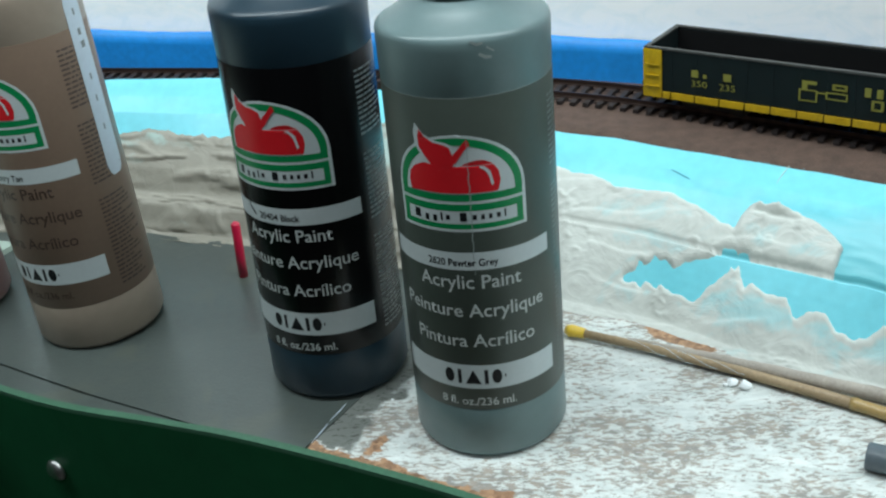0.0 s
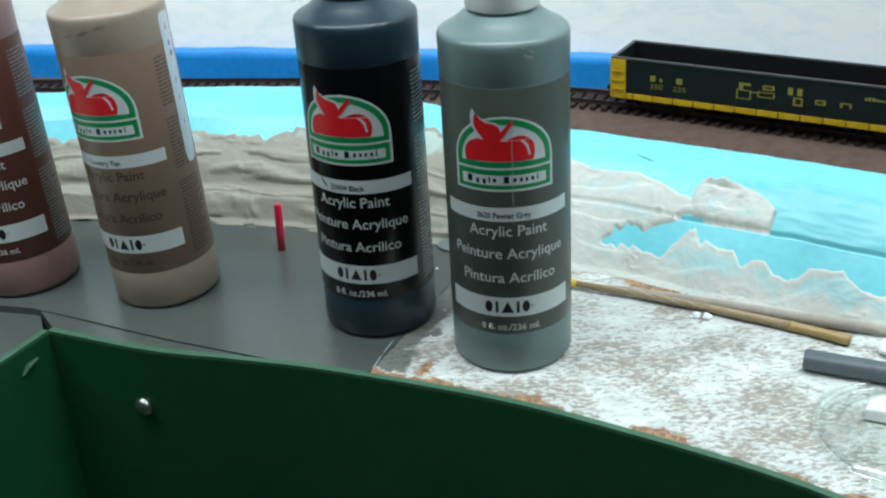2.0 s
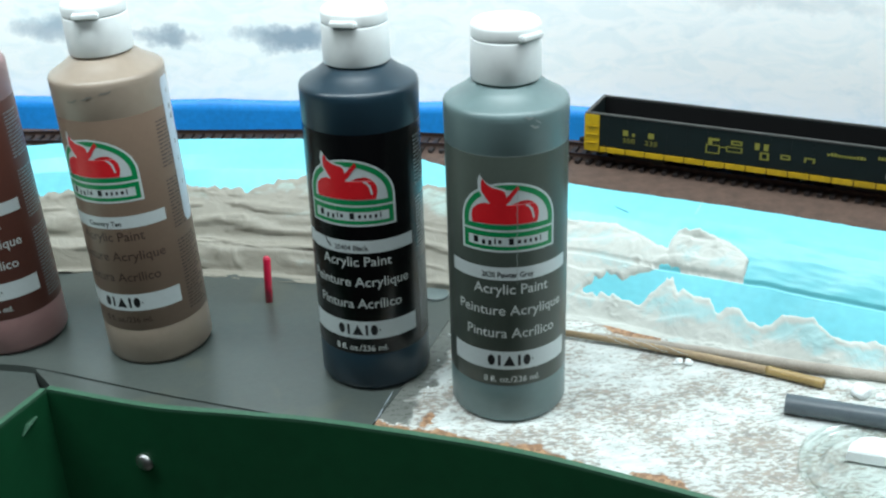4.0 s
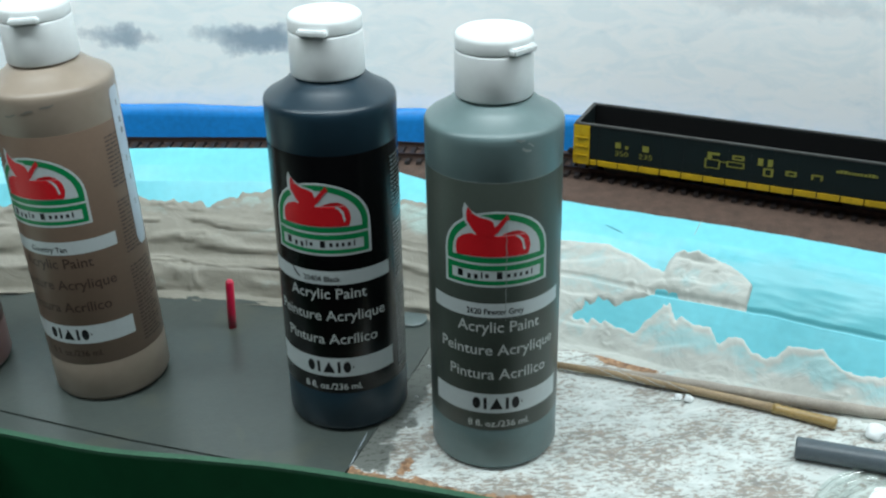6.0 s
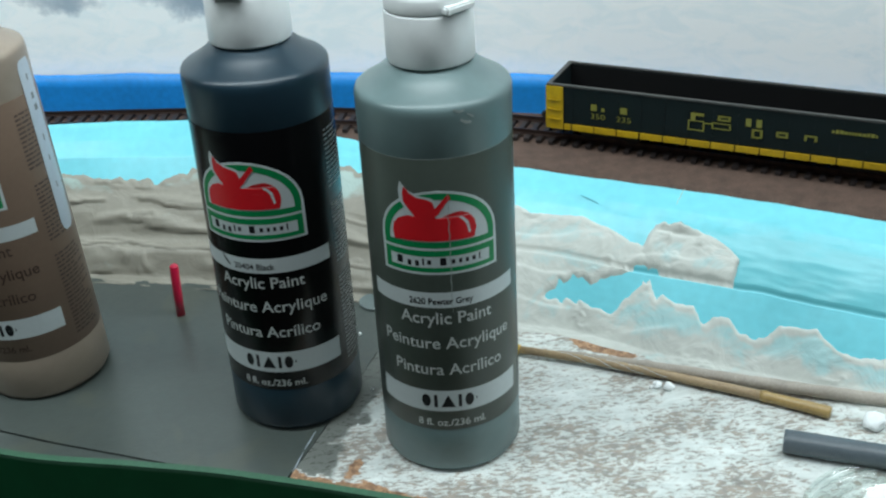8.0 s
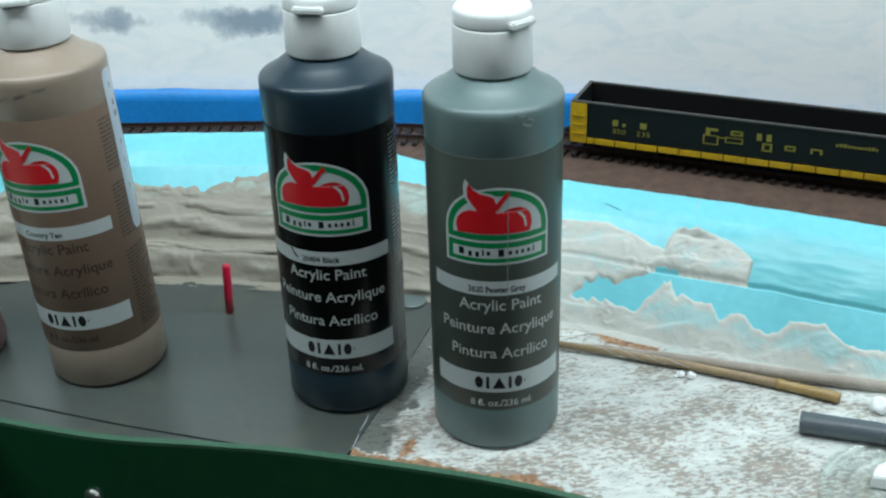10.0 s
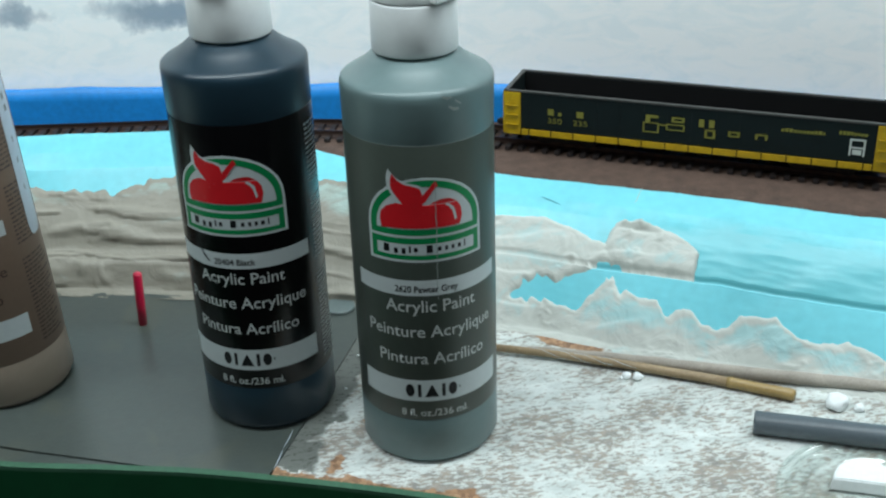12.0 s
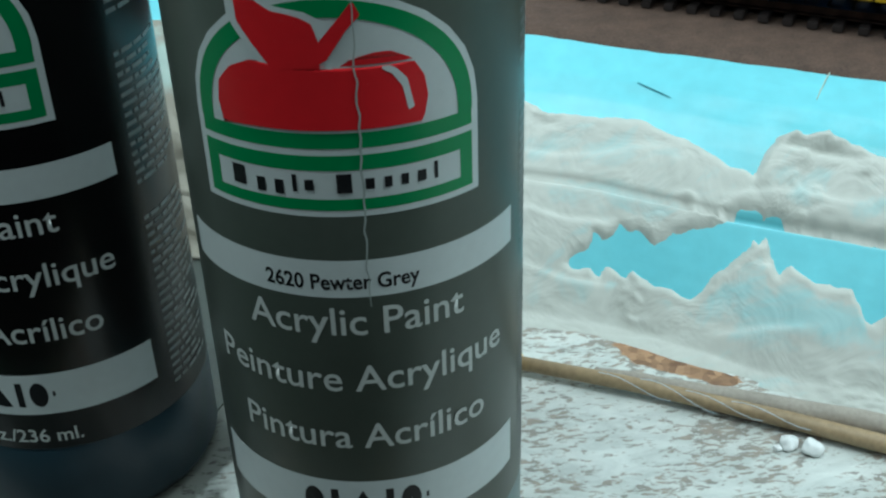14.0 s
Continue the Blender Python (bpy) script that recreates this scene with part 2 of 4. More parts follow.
def speckled_material():
    """Scraped white paint on a chip board: fine soft flecks; wear above 0 bares brown chips, below 0 leaves grey paint."""
    m = bpy.data.materials.new("scraped_white_chipboard")
    m.use_nodes = True
    nt = m.node_tree
    p = nt.nodes["Principled BSDF"]
    p.inputs["Roughness"].default_value = 0.6
    co = nt.nodes.new("ShaderNodeTexCoord")

    def math_node(op, a, b):
        n = nt.nodes.new("ShaderNodeMath")
        n.operation = op
        for k, v in enumerate((a, b)):
            if isinstance(v, (int, float)):
                n.inputs[k].default_value = v
            else:
                nt.links.new(v, n.inputs[k])
        return n.outputs[0]

    def texture(scale, detail, rough, turn=0.0, squash=1.0):
        mp = nt.nodes.new("ShaderNodeMapping")
        mp.inputs["Rotation"].default_value = (0, 0, turn)
        mp.inputs["Scale"].default_value = (1, squash, 1)
        nt.links.new(co.outputs["Object"], mp.inputs[0])
        n = node(nt, "ShaderNodeTexNoise", Scale=scale, Detail=detail, Roughness=rough, Distortion=0.4)
        nt.links.new(mp.outputs[0], n.inputs["Vector"])
        return n.outputs[0]

    def ramp(value, lo, hi, a, b):
        r = nt.nodes.new("ShaderNodeValToRGB")
        r.color_ramp.elements[0].position, r.color_ramp.elements[1].position = lo, hi
        r.color_ramp.elements[0].color, r.color_ramp.elements[1].color = a, b
        nt.links.new(value, r.inputs[0])
        return r.outputs[0]

    def blend(fac, a, b):
        n = nt.nodes.new("ShaderNodeMixRGB")
        for k, v in enumerate((fac, a, b)):
            if isinstance(v, tuple):
                n.inputs[k].default_value = v
            else:
                nt.links.new(v, n.inputs[k])
        return n.outputs[0]

    black, white = (0, 0, 0, 1), (1, 1, 1, 1)
    attr = nt.nodes.new("ShaderNodeAttribute")
    attr.attribute_name = "wear"
    bare = math_node("MAXIMUM", attr.outputs["Fac"], 0.0)
    patches = texture(26.0, 5.0, 0.6)
    smear = texture(70.0, 5.0, 0.7, 0.5, 2.5)
    fleck_a = texture(270.0, 4.0, 0.62, 0.9, 2.4)
    fleck_b = texture(210.0, 4.0, 0.65, -0.4, 2.6)
    paint = ramp(smear, 0.36, 0.66, lin(184, 190, 187), lin(217, 222, 219))
    # grey-brown veil where the paint is thin
    thin = ramp(math_node("ADD", math_node("MULTIPLY", patches, 0.7), math_node("MULTIPLY", smear, 0.4)), 0.5, 0.68, black, white)
    col = blend(math_node("MULTIPLY", thin, 0.3), paint, lin(150, 143, 132))
    both = math_node("ADD", math_node("MAXIMUM", fleck_a, fleck_b), math_node("MULTIPLY", patches, 0.55))
    both = math_node("ADD", both, math_node("MULTIPLY", bare, 0.16))
    fleck = ramp(both, 0.80, 0.86, black, white)
    dark = ramp(texture(240.0, 2.0, 0.5), 0.35, 0.65, lin(98, 88, 79), lin(138, 117, 99))
    col = blend(math_node("MULTIPLY", fleck, 0.7), col, dark)
    # bare brown chips
    vor = node(nt, "ShaderNodeTexVoronoi", Scale=480.0)
    nt.links.new(co.outputs["Object"], vor.inputs["Vector"])
    sep = nt.nodes.new("ShaderNodeSeparateColor")
    nt.links.new(vor.outputs["Color"], sep.inputs[0])
    wood = ramp(math_node("ADD", math_node("MULTIPLY", sep.outputs[0], 0.5), math_node("MULTIPLY", fleck_a, 0.5)), 0.2, 0.75, lin(112, 82, 62), lin(176, 138, 106))
    brown_fac = ramp(math_node("ADD", bare, math_node("MULTIPLY", math_node("ADD", smear, fleck_b), 0.55)), 0.98, 1.22, black, white)
    col = blend(brown_fac, col, wood)
    # grey-painted margin with dark flecks
    grey = math_node("MAXIMUM", math_node("MULTIPLY", attr.outputs["Fac"], -1.0), 0.0)
    grey_col = blend(ramp(math_node("MAXIMUM", fleck_a, fleck_b), 0.575, 0.65, black, white), lin(106, 110, 105), lin(58, 58, 54))
    grey_fac = ramp(math_node("ADD", grey, math_node("MULTIPLY", fleck_b, 0.5)), 0.55, 0.85, black, white)
    col = blend(grey_fac, col, grey_col)
    nt.links.new(col, p.inputs["Base Color"])
    b = nt.nodes.new("ShaderNodeBump")
    b.invert = True
    b.inputs["Strength"].default_value, b.inputs["Distance"].default_value = 0.35, 0.0005
    nt.links.new(both, b.inputs["Height"])
    nt.links.new(b.outputs[0], p.inputs["Normal"])
    return m


def cloud_material():
    """A printed cloud mural: white heaps with blue-grey hollows."""
    m = bpy.data.materials.new("printed_cloud_backdrop")
    m.use_nodes = True
    nt = m.node_tree
    p = nt.nodes["Principled BSDF"]
    p.inputs["Roughness"].default_value = 0.55
    co = nt.nodes.new("ShaderNodeTexCoord")
    stretch = nt.nodes.new("ShaderNodeMapping")
    stretch.inputs["Scale"].default_value = (1, 1, 2.3)
    nt.links.new(co.outputs["Object"], stretch.inputs[0])
    big = node(nt, "ShaderNodeTexNoise", Scale=9.0, Detail=9.0, Roughness=0.62, Distortion=0.6)
    small = node(nt, "ShaderNodeTexNoise", Scale=42.0, Detail=7.0, Roughness=0.65, Distortion=0.9)
    for n in (big, small):
        nt.links.new(stretch.outputs[0], n.inputs["Vector"])
    r1 = nt.nodes.new("ShaderNodeValToRGB")
    r1.color_ramp.elements[0].position, r1.color_ramp.elements[1].position = 0.22, 0.42
    r1.color_ramp.elements[0].color, r1.color_ramp.elements[1].color = lin(206, 222, 232), lin(252, 253, 253)
    r2 = nt.nodes.new("ShaderNodeValToRGB")
    r2.color_ramp.elements[0].position, r2.color_ramp.elements[1].position = 0.40, 0.56
    r2.color_ramp.elements[0].color, r2.color_ramp.elements[1].color = (0.90, 0.945, 0.965, 1), (1, 1, 1, 1)
    nt.links.new(big.outputs[0], r1.inputs[0])
    nt.links.new(small.outputs[0], r2.inputs[0])
    mul = nt.nodes.new("ShaderNodeMixRGB")
    mul.blend_type = "MULTIPLY"
    mul.inputs[0].default_value = 1
    nt.links.new(r1.outputs[0], mul.inputs[1])
    nt.links.new(r2.outputs[0], mul.inputs[2])
    last = mul.outputs[0]
    xyz = nt.nodes.new("ShaderNodeSeparateXYZ")
    warp = node(nt, "ShaderNodeTexNoise", Scale=48.0, Detail=9.0, Roughness=0.68)
    nt.links.new(co.outputs["Object"], warp.inputs["Vector"])
    shift = nt.nodes.new("ShaderNodeVectorMath")
    shift.operation = "MULTIPLY_ADD"
    shift.inputs[1].default_value = (0.05, 0.0, 0.026)
    nt.links.new(warp.outputs["Color"], shift.inputs[0])
    nt.links.new(co.outputs["Object"], shift.inputs[2])
    nt.links.new(shift.outputs[0], xyz.inputs[0])
    # the print's blue-grey hollows between the heaps
    hollows = ((-0.059, 0.129, 0.033, 0.0085, 0.8), (-0.138, 0.130, 0.022, 0.0065, 0.7), (-0.212, 0.134, 0.03, 0.009, 0.6), (0.035, 0.172, 0.04, 0.008, 0.35), (0.215, 0.160, 0.05, 0.006, 0.2))
    for cx, cz, wx, wz, strength in hollows:
        parts = []
        for out, c, w in ((xyz.outputs[0], cx, wx), (xyz.outputs[2], cz, wz)):
            sub = nt.nodes.new("ShaderNodeMath")
            sub.operation, sub.inputs[1].default_value = "SUBTRACT", c
            div = nt.nodes.new("ShaderNodeMath")
            div.operation, div.inputs[1].default_value = "DIVIDE", w
            sq = nt.nodes.new("ShaderNodeMath")
            sq.operation, sq.inputs[1].default_value = "POWER", 2
            ab = nt.nodes.new("ShaderNodeMath")
            ab.operation = "ABSOLUTE"
            nt.links.new(out, sub.inputs[0])
            nt.links.new(sub.outputs[0], div.inputs[0])
            nt.links.new(div.outputs[0], ab.inputs[0])
            nt.links.new(ab.outputs[0], sq.inputs[0])
            parts.append(sq.outputs[0])
        tot = nt.nodes.new("ShaderNodeMath")
        nt.links.new(parts[0], tot.inputs[0])
        nt.links.new(parts[1], tot.inputs[1])
        fade = nt.nodes.new("ShaderNodeMapRange")
        fade.inputs[1].default_value, fade.inputs[2].default_value = 0.1, 1.35
        fade.inputs[3].default_value, fade.inputs[4].default_value = strength, 0.0
        nt.links.new(tot.outputs[0], fade.inputs[0])
        mix = nt.nodes.new("ShaderNodeMixRGB")
        mix.inputs[2].default_value = lin(110, 135, 158)
        nt.links.new(fade.outputs[0], mix.inputs[0])
        nt.links.new(last, mix.inputs[1])
        last = mix.outputs[0]
    nt.links.new(last, p.inputs["Base Color"])
    return m


FOAM, CORK, CHIP, CLOUD = foam_material(), cork_material(), speckled_material(), cloud_material()
PLASTER = plaster_material("white_plaster", lin(187, 190, 184), lin(136, 198, 204), 0.6)
ROCK = plaster_material("grey_washed_plaster", lin(140, 136, 125), lin(168, 200, 196), 0.6)

# ---- plan lines ----
EDGE_X = [-420, -200, -130, -71, -14, 10, 47, 70, 117, 156, 207, 230, 300, 420]
EDGE_Y = [588, 578, 572, 560, 537, 522, 502, 492, 465, 444, 411, 399, 358, 285]
FOOT_X = [-420, -240, -173, -131, -75, 0, 46, 80, 111, 161, 188, 260, 420]
FOOT_Y = [545, 532, 528, 516, 500, 470, 441, 426, 403, 375, 354, 312, 222]
BAND = [(-600, 690), (-420, 664), (-208, 620), (-147, 606), (9, 573), (47, 565), (85, 552), (112, 541), (150, 520), (250, 462), (420, 363), (600, 258)]
TRACK = [(-600, 650), (-420, 630), (-208, 600), (-130, 588), (-60, 576), (10, 557), (50, 544), (92, 525), (178.4, 474.6), (264.8, 424.2), (420, 334), (600, 230)]
FASCIA = [(-210, 395), (-156, 372), (-109, 359), (-66, 346), (9, 316), (62, 287), (110, 257), (141, 232), (163, 209), (205, 160), (250, 95), (300, 0), (340, -120)]


def smooth_line(points, step=4.0):
    """Catmull-Rom through the points, sampled about every step."""
    p = [Vector((*q, 0)) for q in points]
    p = [2 * p[0] - p[1]] + p + [2 * p[-1] - p[-2]]
    out = []
    for a, b, c, d in zip(p, p[1:], p[2:], p[3:]):
        n = max(2, int((c - b).length / step))
        for k in range(n):
            t = k / n
            out.append(0.5 * ((2 * b) + (c - a) * t + (2 * a - 5 * b + 4 * c - d) * t * t + (3 * b - a - 3 * c + d) * t ** 3))
    out.append(p[-2])
    return out


def wall_strip(line, z0, z1, thick, away=1.0):
    """An upright sheet along a line; away: which side its thickness goes."""
    bm = bmesh.new()
    cols = []
    for i, p in enumerate(line):
        d = (line[min(i + 1, len(line) - 1)] - line[max(i - 1, 0)]).normalized()
        n = Vector((-d.y, d.x, 0)) * away * thick
        cols.append([bm.verts.new((q.x, q.y, z)) for q, z in ((p, z0), (p, z1), (p + n, z1), (p + n, z0))])
    for a, b in zip(cols, cols[1:]):
        for k in range(4):
            bm.faces.new((a[k], b[k], b[(k + 1) % 4], a[(k + 1) % 4]))
    bm.faces.new(cols[0])
    bm.faces.new(cols[-1][::-1])
    bmesh.ops.recalc_face_normals(bm, faces=bm.faces)
    return bm


# ---- room ----
def structure(name, bm, mat, label, category):
    return tagged(link(name, bm, mat), label, category, kind="structure")


structure("floor", block(-1700, -1700, -1010, 1700, 1300, -1000), FLOOR, "dark plain floor of the train room", "floor")
structure("ceiling", block(-1700, -1700, 1500, 1700, 1300, 1510), WALL, "plain pale ceiling of the train room", "ceiling")
structure("wall_north", block(-1700, 1300, -1000, 1700, 1350, 1500), WALL, "plain pale wall behind the backdrop", "wall")
structure("wall_south", block(-1700, -1750, -1000, 1700, -1700, 1500), WALL, "plain pale wall behind the aisle", "wall")
structure("wall_west", block(-1750, -1700, -1000, -1700, 1300, 1500), WALL, "plain pale side wall", "wall")
structure("wall_east", block(1700, -1700, -1000, 1750, 1300, 1500), WALL, "plain pale side wall", "wall")

# ---- backdrop and tape ----
band_line = smooth_line(BAND, 8)
back_line = [p + Vector((4, 7, 0)) for p in band_line]
tagged(link("backdrop", wall_strip(back_line, -20, 420, 4, 1), CLOUD), "curved backdrop sheet printed with white and blue-grey clouds", "backdrop", kind="structure")


def tape_strip():
    bm = bmesh.new()
    cols = []
    for i, p in enumerate(band_line):
        top = 76 + 1.2 * noise.noise(Vector((p.x / 40, 3.3, 0))) + 0.6 * noise.noise(Vector((p.x / 9, 1.3, 0)))
        out = 0.9 * noise.noise(Vector((p.x / 26, 7.7, 0)))
        rows = []
        for k, z in enumerate((40, 55, 62, 69, top)):
            w = out * (1 + 0.6 * noise.noise(Vector((p.x / 18, k * 2.1, 4))))
            rows.append(bm.verts.new((p.x + 1 + w * 0.4, p.y + 1.5 - w, z)))
        rows.append(bm.verts.new((p.x + 3, p.y + 5, top)))
        cols.append(rows)
    for a, b in zip(cols, cols[1:]):
        for k in range(5):
            bm.faces.new((a[k], b[k], b[k + 1], a[k + 1]))
    bmesh.ops.recalc_face_normals(bm, faces=bm.faces)
    return bm


tagged(link("tape_strip", tape_strip(), TAPE, True), "bright blue tape strip along the backdrop's foot, slightly wrinkled", "tape")

# ---- tabletop boards ----
SEAM = [(-60, 310), (-46, 347), (-34, 371), (0, 445), (20, 490), (60, 600)]


def seam_x(y):
    return np.interp(y, [p[1] for p in SEAM], [p[0] for p in SEAM])


def fascia_y(x):
    return np.interp(x, [p[0] for p in FASCIA], [p[1] for p in FASCIA])


def board(name, x_of, ny, nx, mat, attr=None, z_of=None):
    """A board as a grid of columns between two borders, with a skirt below."""
    pts, wear = [], []
    for j in range(ny + 1):
        for i in range(nx + 1):
            x, y, w = x_of(i / nx, j / ny)
            z = z_of(x, y) if z_of else 0.0
            pts.append((x, y, z))
            wear.append(w)
    idx = lambda i, j: j * (nx + 1) + i
    faces = [(idx(i, j), idx(i + 1, j), idx(i + 1, j + 1), idx(i, j + 1)) for j in range(ny) for i in range(nx)]
    rim = [idx(i, 0) for i in range(nx + 1)] + [idx(nx, j) for j in range(1, ny + 1)] + [idx(i, ny) for i in range(nx - 1, -1, -1)] + [idx(0, j) for j in range(ny - 1, 0, -1)]
    base = len(pts)
    for k in rim:
        pts.append((pts[k][0], pts[k][1], -12.0))
        wear.append(1.0)
    for k in range(len(rim)):
        m = (k + 1) % len(rim)
        faces.append((rim[m], rim[k], base + k, base + m))
    return grid_mesh(name, pts, faces, mat, False, wear)


def chip_place(u, v):
    y_front = lambda x: fascia_y(x) + 3.4
    x = -62 + 400 * u
    y0, y1 = y_front(x), 620
    y = y0 + (y1 - y0) * v ** 1.35
    left = seam_x(y)
    x = max(x, left)
    e = y - fascia_y(x)
    s = x - left
    rag = 9 * noise.noise(Vector((x / 17, y / 17, 2))) + 5 * noise.noise(Vector((x / 6, y / 6, 5)))
    w = 1.25 - (e + rag) / 9.0
    front = max(0.0, 1 - e / 75.0)
    w = max(w, 0.05 + 0.7 * front + 0.55 * noise.noise(Vector((x / 5, y / 5, 8))) - abs(s + 0.7 * rag - 26) / (4 + 9 * front) - max(0, y - 400) / 40)
    along_foot = (x - 91) * 0.8 - (y - 411) * 0.6
    across = (x - 91) * 0.6 + (y - 411) * 0.8
    w = max(w, 1.5 - math.hypot(along_foot / 16, (across + 0.4 * rag) / 4.5))
    w = max(w, 0.0)
    if w < 0.3:
        g = min(1.0, max(0.0, (20 + 1.3 * rag - s) / 10.0))
        w = -g if g > 0 else w
    return x, y, min(1.3, max(-1.0, w if w < 0 else max(0.0, w)))


chip_board = board("chip_board", chip_place, 190, 200, CHIP)
tagged(chip_board, "chip board with scraped white paint and bare brown edges", "board")


def grey_place(u, v):
    y = 340 + 300 * v
    edge = [(-700, 640), (-300, 470), (-222, 419), (-150, 383), (-60, 344)]
    x1 = seam_x(y) - 0.4
    if y < 419:
        x0 = np.interp(y, [340, 344, 383, 419], [-52, -60, -150, -222])
    else:
        x0 = np.interp(y, [419, 470, 640], [-222, -420, -700])
    x = x0 + (x1 - x0) * u
    return x, max(y, fascia_y(x) + 3.6), 0.0


grey_board = board("grey_tabletop", grey_place, 30, 40, GREY_PAINT)
tagged(grey_board, "smooth grey-painted tabletop at the layout's edge", "tabletop", kind="structure")
# ---- fascia ----
fascia_line = smooth_line(FASCIA, 6)


def fascia_sheet(name, line, away, label):
    empty = thing(name, (0, 0, 0), label, "fascia")
    tagged(empty, kind="structure")
    part("panel", wall_strip(line, -420, -1.2, 3.2, away), GREEN, empty)
    part("top_edge", wall_strip(line, -1.2, 0.6, 3.2, away), GREEN_EDGE, empty, "worn pale green top edge")
    return empty


fascia_sheet("fascia_main", fascia_line, 1, "dark green curved fascia panel in front of the layout")
left_line = [Vector((-210, 395, 0)), Vector((-229, 358, 0)), Vector((-248, 323, 0)), Vector((-330, 168, 0)), Vector((-420, -2, 0))]
fascia_sheet("fascia_side", left_line, -1, "dark green fascia panel of the neighbouring bench, chipped at its corner")
tagged(part("paint_chip", rod([(-214, 385, -9), (-217, 379, -10), (-219, 375, -13)], [0.7, 1.5, 0.4], 6), GREEN_EDGE), "worn pale chip where green paint has come off", "paint chip")


def screw(x, y, z, nx, ny):
    s = thing("screw", (x, y, z), "shiny pan-head screw in the green fascia", "screw", "fascia screws")
    m = Vector((nx, ny, 0)).normalized().to_track_quat("Z", "Y").to_matrix().to_4x4()
    head = lathe([(0.05, 2.9), (1.9, 2.7), (3.4, 2.0), (4.6, 0.9), (5.0, 0)], 24)
    bmesh.ops.recalc_face_normals(head, faces=head.faces)
    bmesh.ops.transform(head, matrix=m, verts=head.verts)
    part("head", head, STEEL, s, smooth=True)
    # no recess is cut: black bars stand for the slot's shade
    cross = block(-1.6, -0.35, 2.2, 1.6, 0.35, 2.75)
    box(cross, -0.35, -1.6, 2.2, 0.35, 1.6, 2.74)
    bmesh.ops.transform(cross, matrix=m, verts=cross.verts)
    part("slot_shade", cross, INK, s, "dark cross standing for the slot's shade")
    return s


screw(-163, 374.0, -33.2, -0.4, -0.92)
screw(98, 264.4, -35.5, -0.53, -0.85)

# ---- neighbouring bench at the corner ----
bm = bmesh.new()
a = [(-214, 398), (-232, 362), (-251, 326), (-420, 5), (-600, 100), (-420, 470), (-222, 419)]
lo = [bm.verts.new((x, y, -14)) for x, y in a]
hi = [bm.verts.new((x, y, -4)) for x, y in a]
bm.faces.new(hi)
bm.faces.new(lo[::-1])
for k in range(len(a)):
    bm.faces.new((lo[k], lo[(k + 1) % len(a)], hi[(k + 1) % len(a)], hi[k]))
bmesh.ops.recalc_face_normals(bm, faces=bm.faces)
structure("bench_side", bm, GREY_PAINT, "grey-painted lower ledge behind the corner of the fascia", "board")
bm = bmesh.new()
a = [(-272, 412), (-252, 458), (-230, 510), (-420, 560), (-600, 560), (-600, 420), (-420, 250), (-345, 260)]
lo = [bm.verts.new((x, y, -4)) for x, y in a]
hi = [bm.verts.new((x, y, 3)) for x, y in a]
bm.faces.new(hi)
bm.faces.new(lo[::-1])
for k in range(len(a)):
    bm.faces.new((lo[k], lo[(k + 1) % len(a)], hi[(k + 1) % len(a)], hi[k]))
bmesh.ops.recalc_face_normals(bm, faces=bm.faces)
tagged(link("pale_board", bm, PALE), "pale green painted board beside the brown paint bottle", "board")


bm = bmesh.new()
a = [(-50, 344), (-66, 349.6), (-109, 362.6), (-156, 375.6), (-208, 398), (-221, 418), (-150, 382.6), (-60, 343.8)]
lo = [bm.verts.new((x, y, -10)) for x, y in a]
hi = [bm.verts.new((x, y, -0.7)) for x, y in a]
bm.faces.new(hi)
bm.faces.new(lo[::-1])
for k in range(len(a)):
    bm.faces.new((lo[k], lo[(k + 1) % len(a)], hi[(k + 1) % len(a)], hi[k]))
bmesh.ops.triangulate(bm, faces=[f for f in bm.faces if len(f.verts) > 4])
bmesh.ops.recalc_face_normals(bm, faces=bm.faces)
structure("edge_ledge", bm, GREY_PAINT, "narrow grey-painted ledge between tabletop and fascia", "board")


# ---- foam slope and plaster ----
def lines_at(x):
    return np.interp(x, EDGE_X, EDGE_Y), np.interp(x, FOOT_X, FOOT_Y)


def slope_z(x, v):
    right = np.interp(v, [0, 0.1, 0.2, 0.3, 0.4, 0.5, 0.588, 0.598, 0.608, 0.85, 1.0, 1.2], [53, 50.8, 48.0, 44.2, 39.6, 34.2, 28.8, 25.2, 26.3, 10, 0.5, -3])
    left = np.interp(v, [0, 0.06, 0.12, 0.2, 0.35, 0.5, 0.7, 0.8, 0.92, 1, 1.2], [63, 61.8, 60.0, 57.3, 51.0, 41, 28, 17, 13, 0.5, -3])
    w = np.clip((x + 70) / 90, 0, 1)
    w = w * w * (3 - 2 * w)
    return right * w + left * (1 - w)


def slope_grid(x0, x1, step, v0, v1, nv):
    xs, vs = np.arange(x0, x1 + step, step), np.linspace(v0, v1, nv)
    gx, gv = np.meshgrid(xs, vs)
    ye, yf = lines_at(gx)
    gy = ye - gv * (ye - yf)
    return gx, gy, gv, slope_z(gx, gv)


def grid_faces(rows, cols, keep=None):
    out = []
    for j in range(rows - 1):
        for i in range(cols - 1):
            k = j * cols + i
            q = (k, k + cols, k + cols + 1, k + 1)
            if keep is None or keep[j : j + 2, i : i + 2].any():
                out.append(q)
    return out


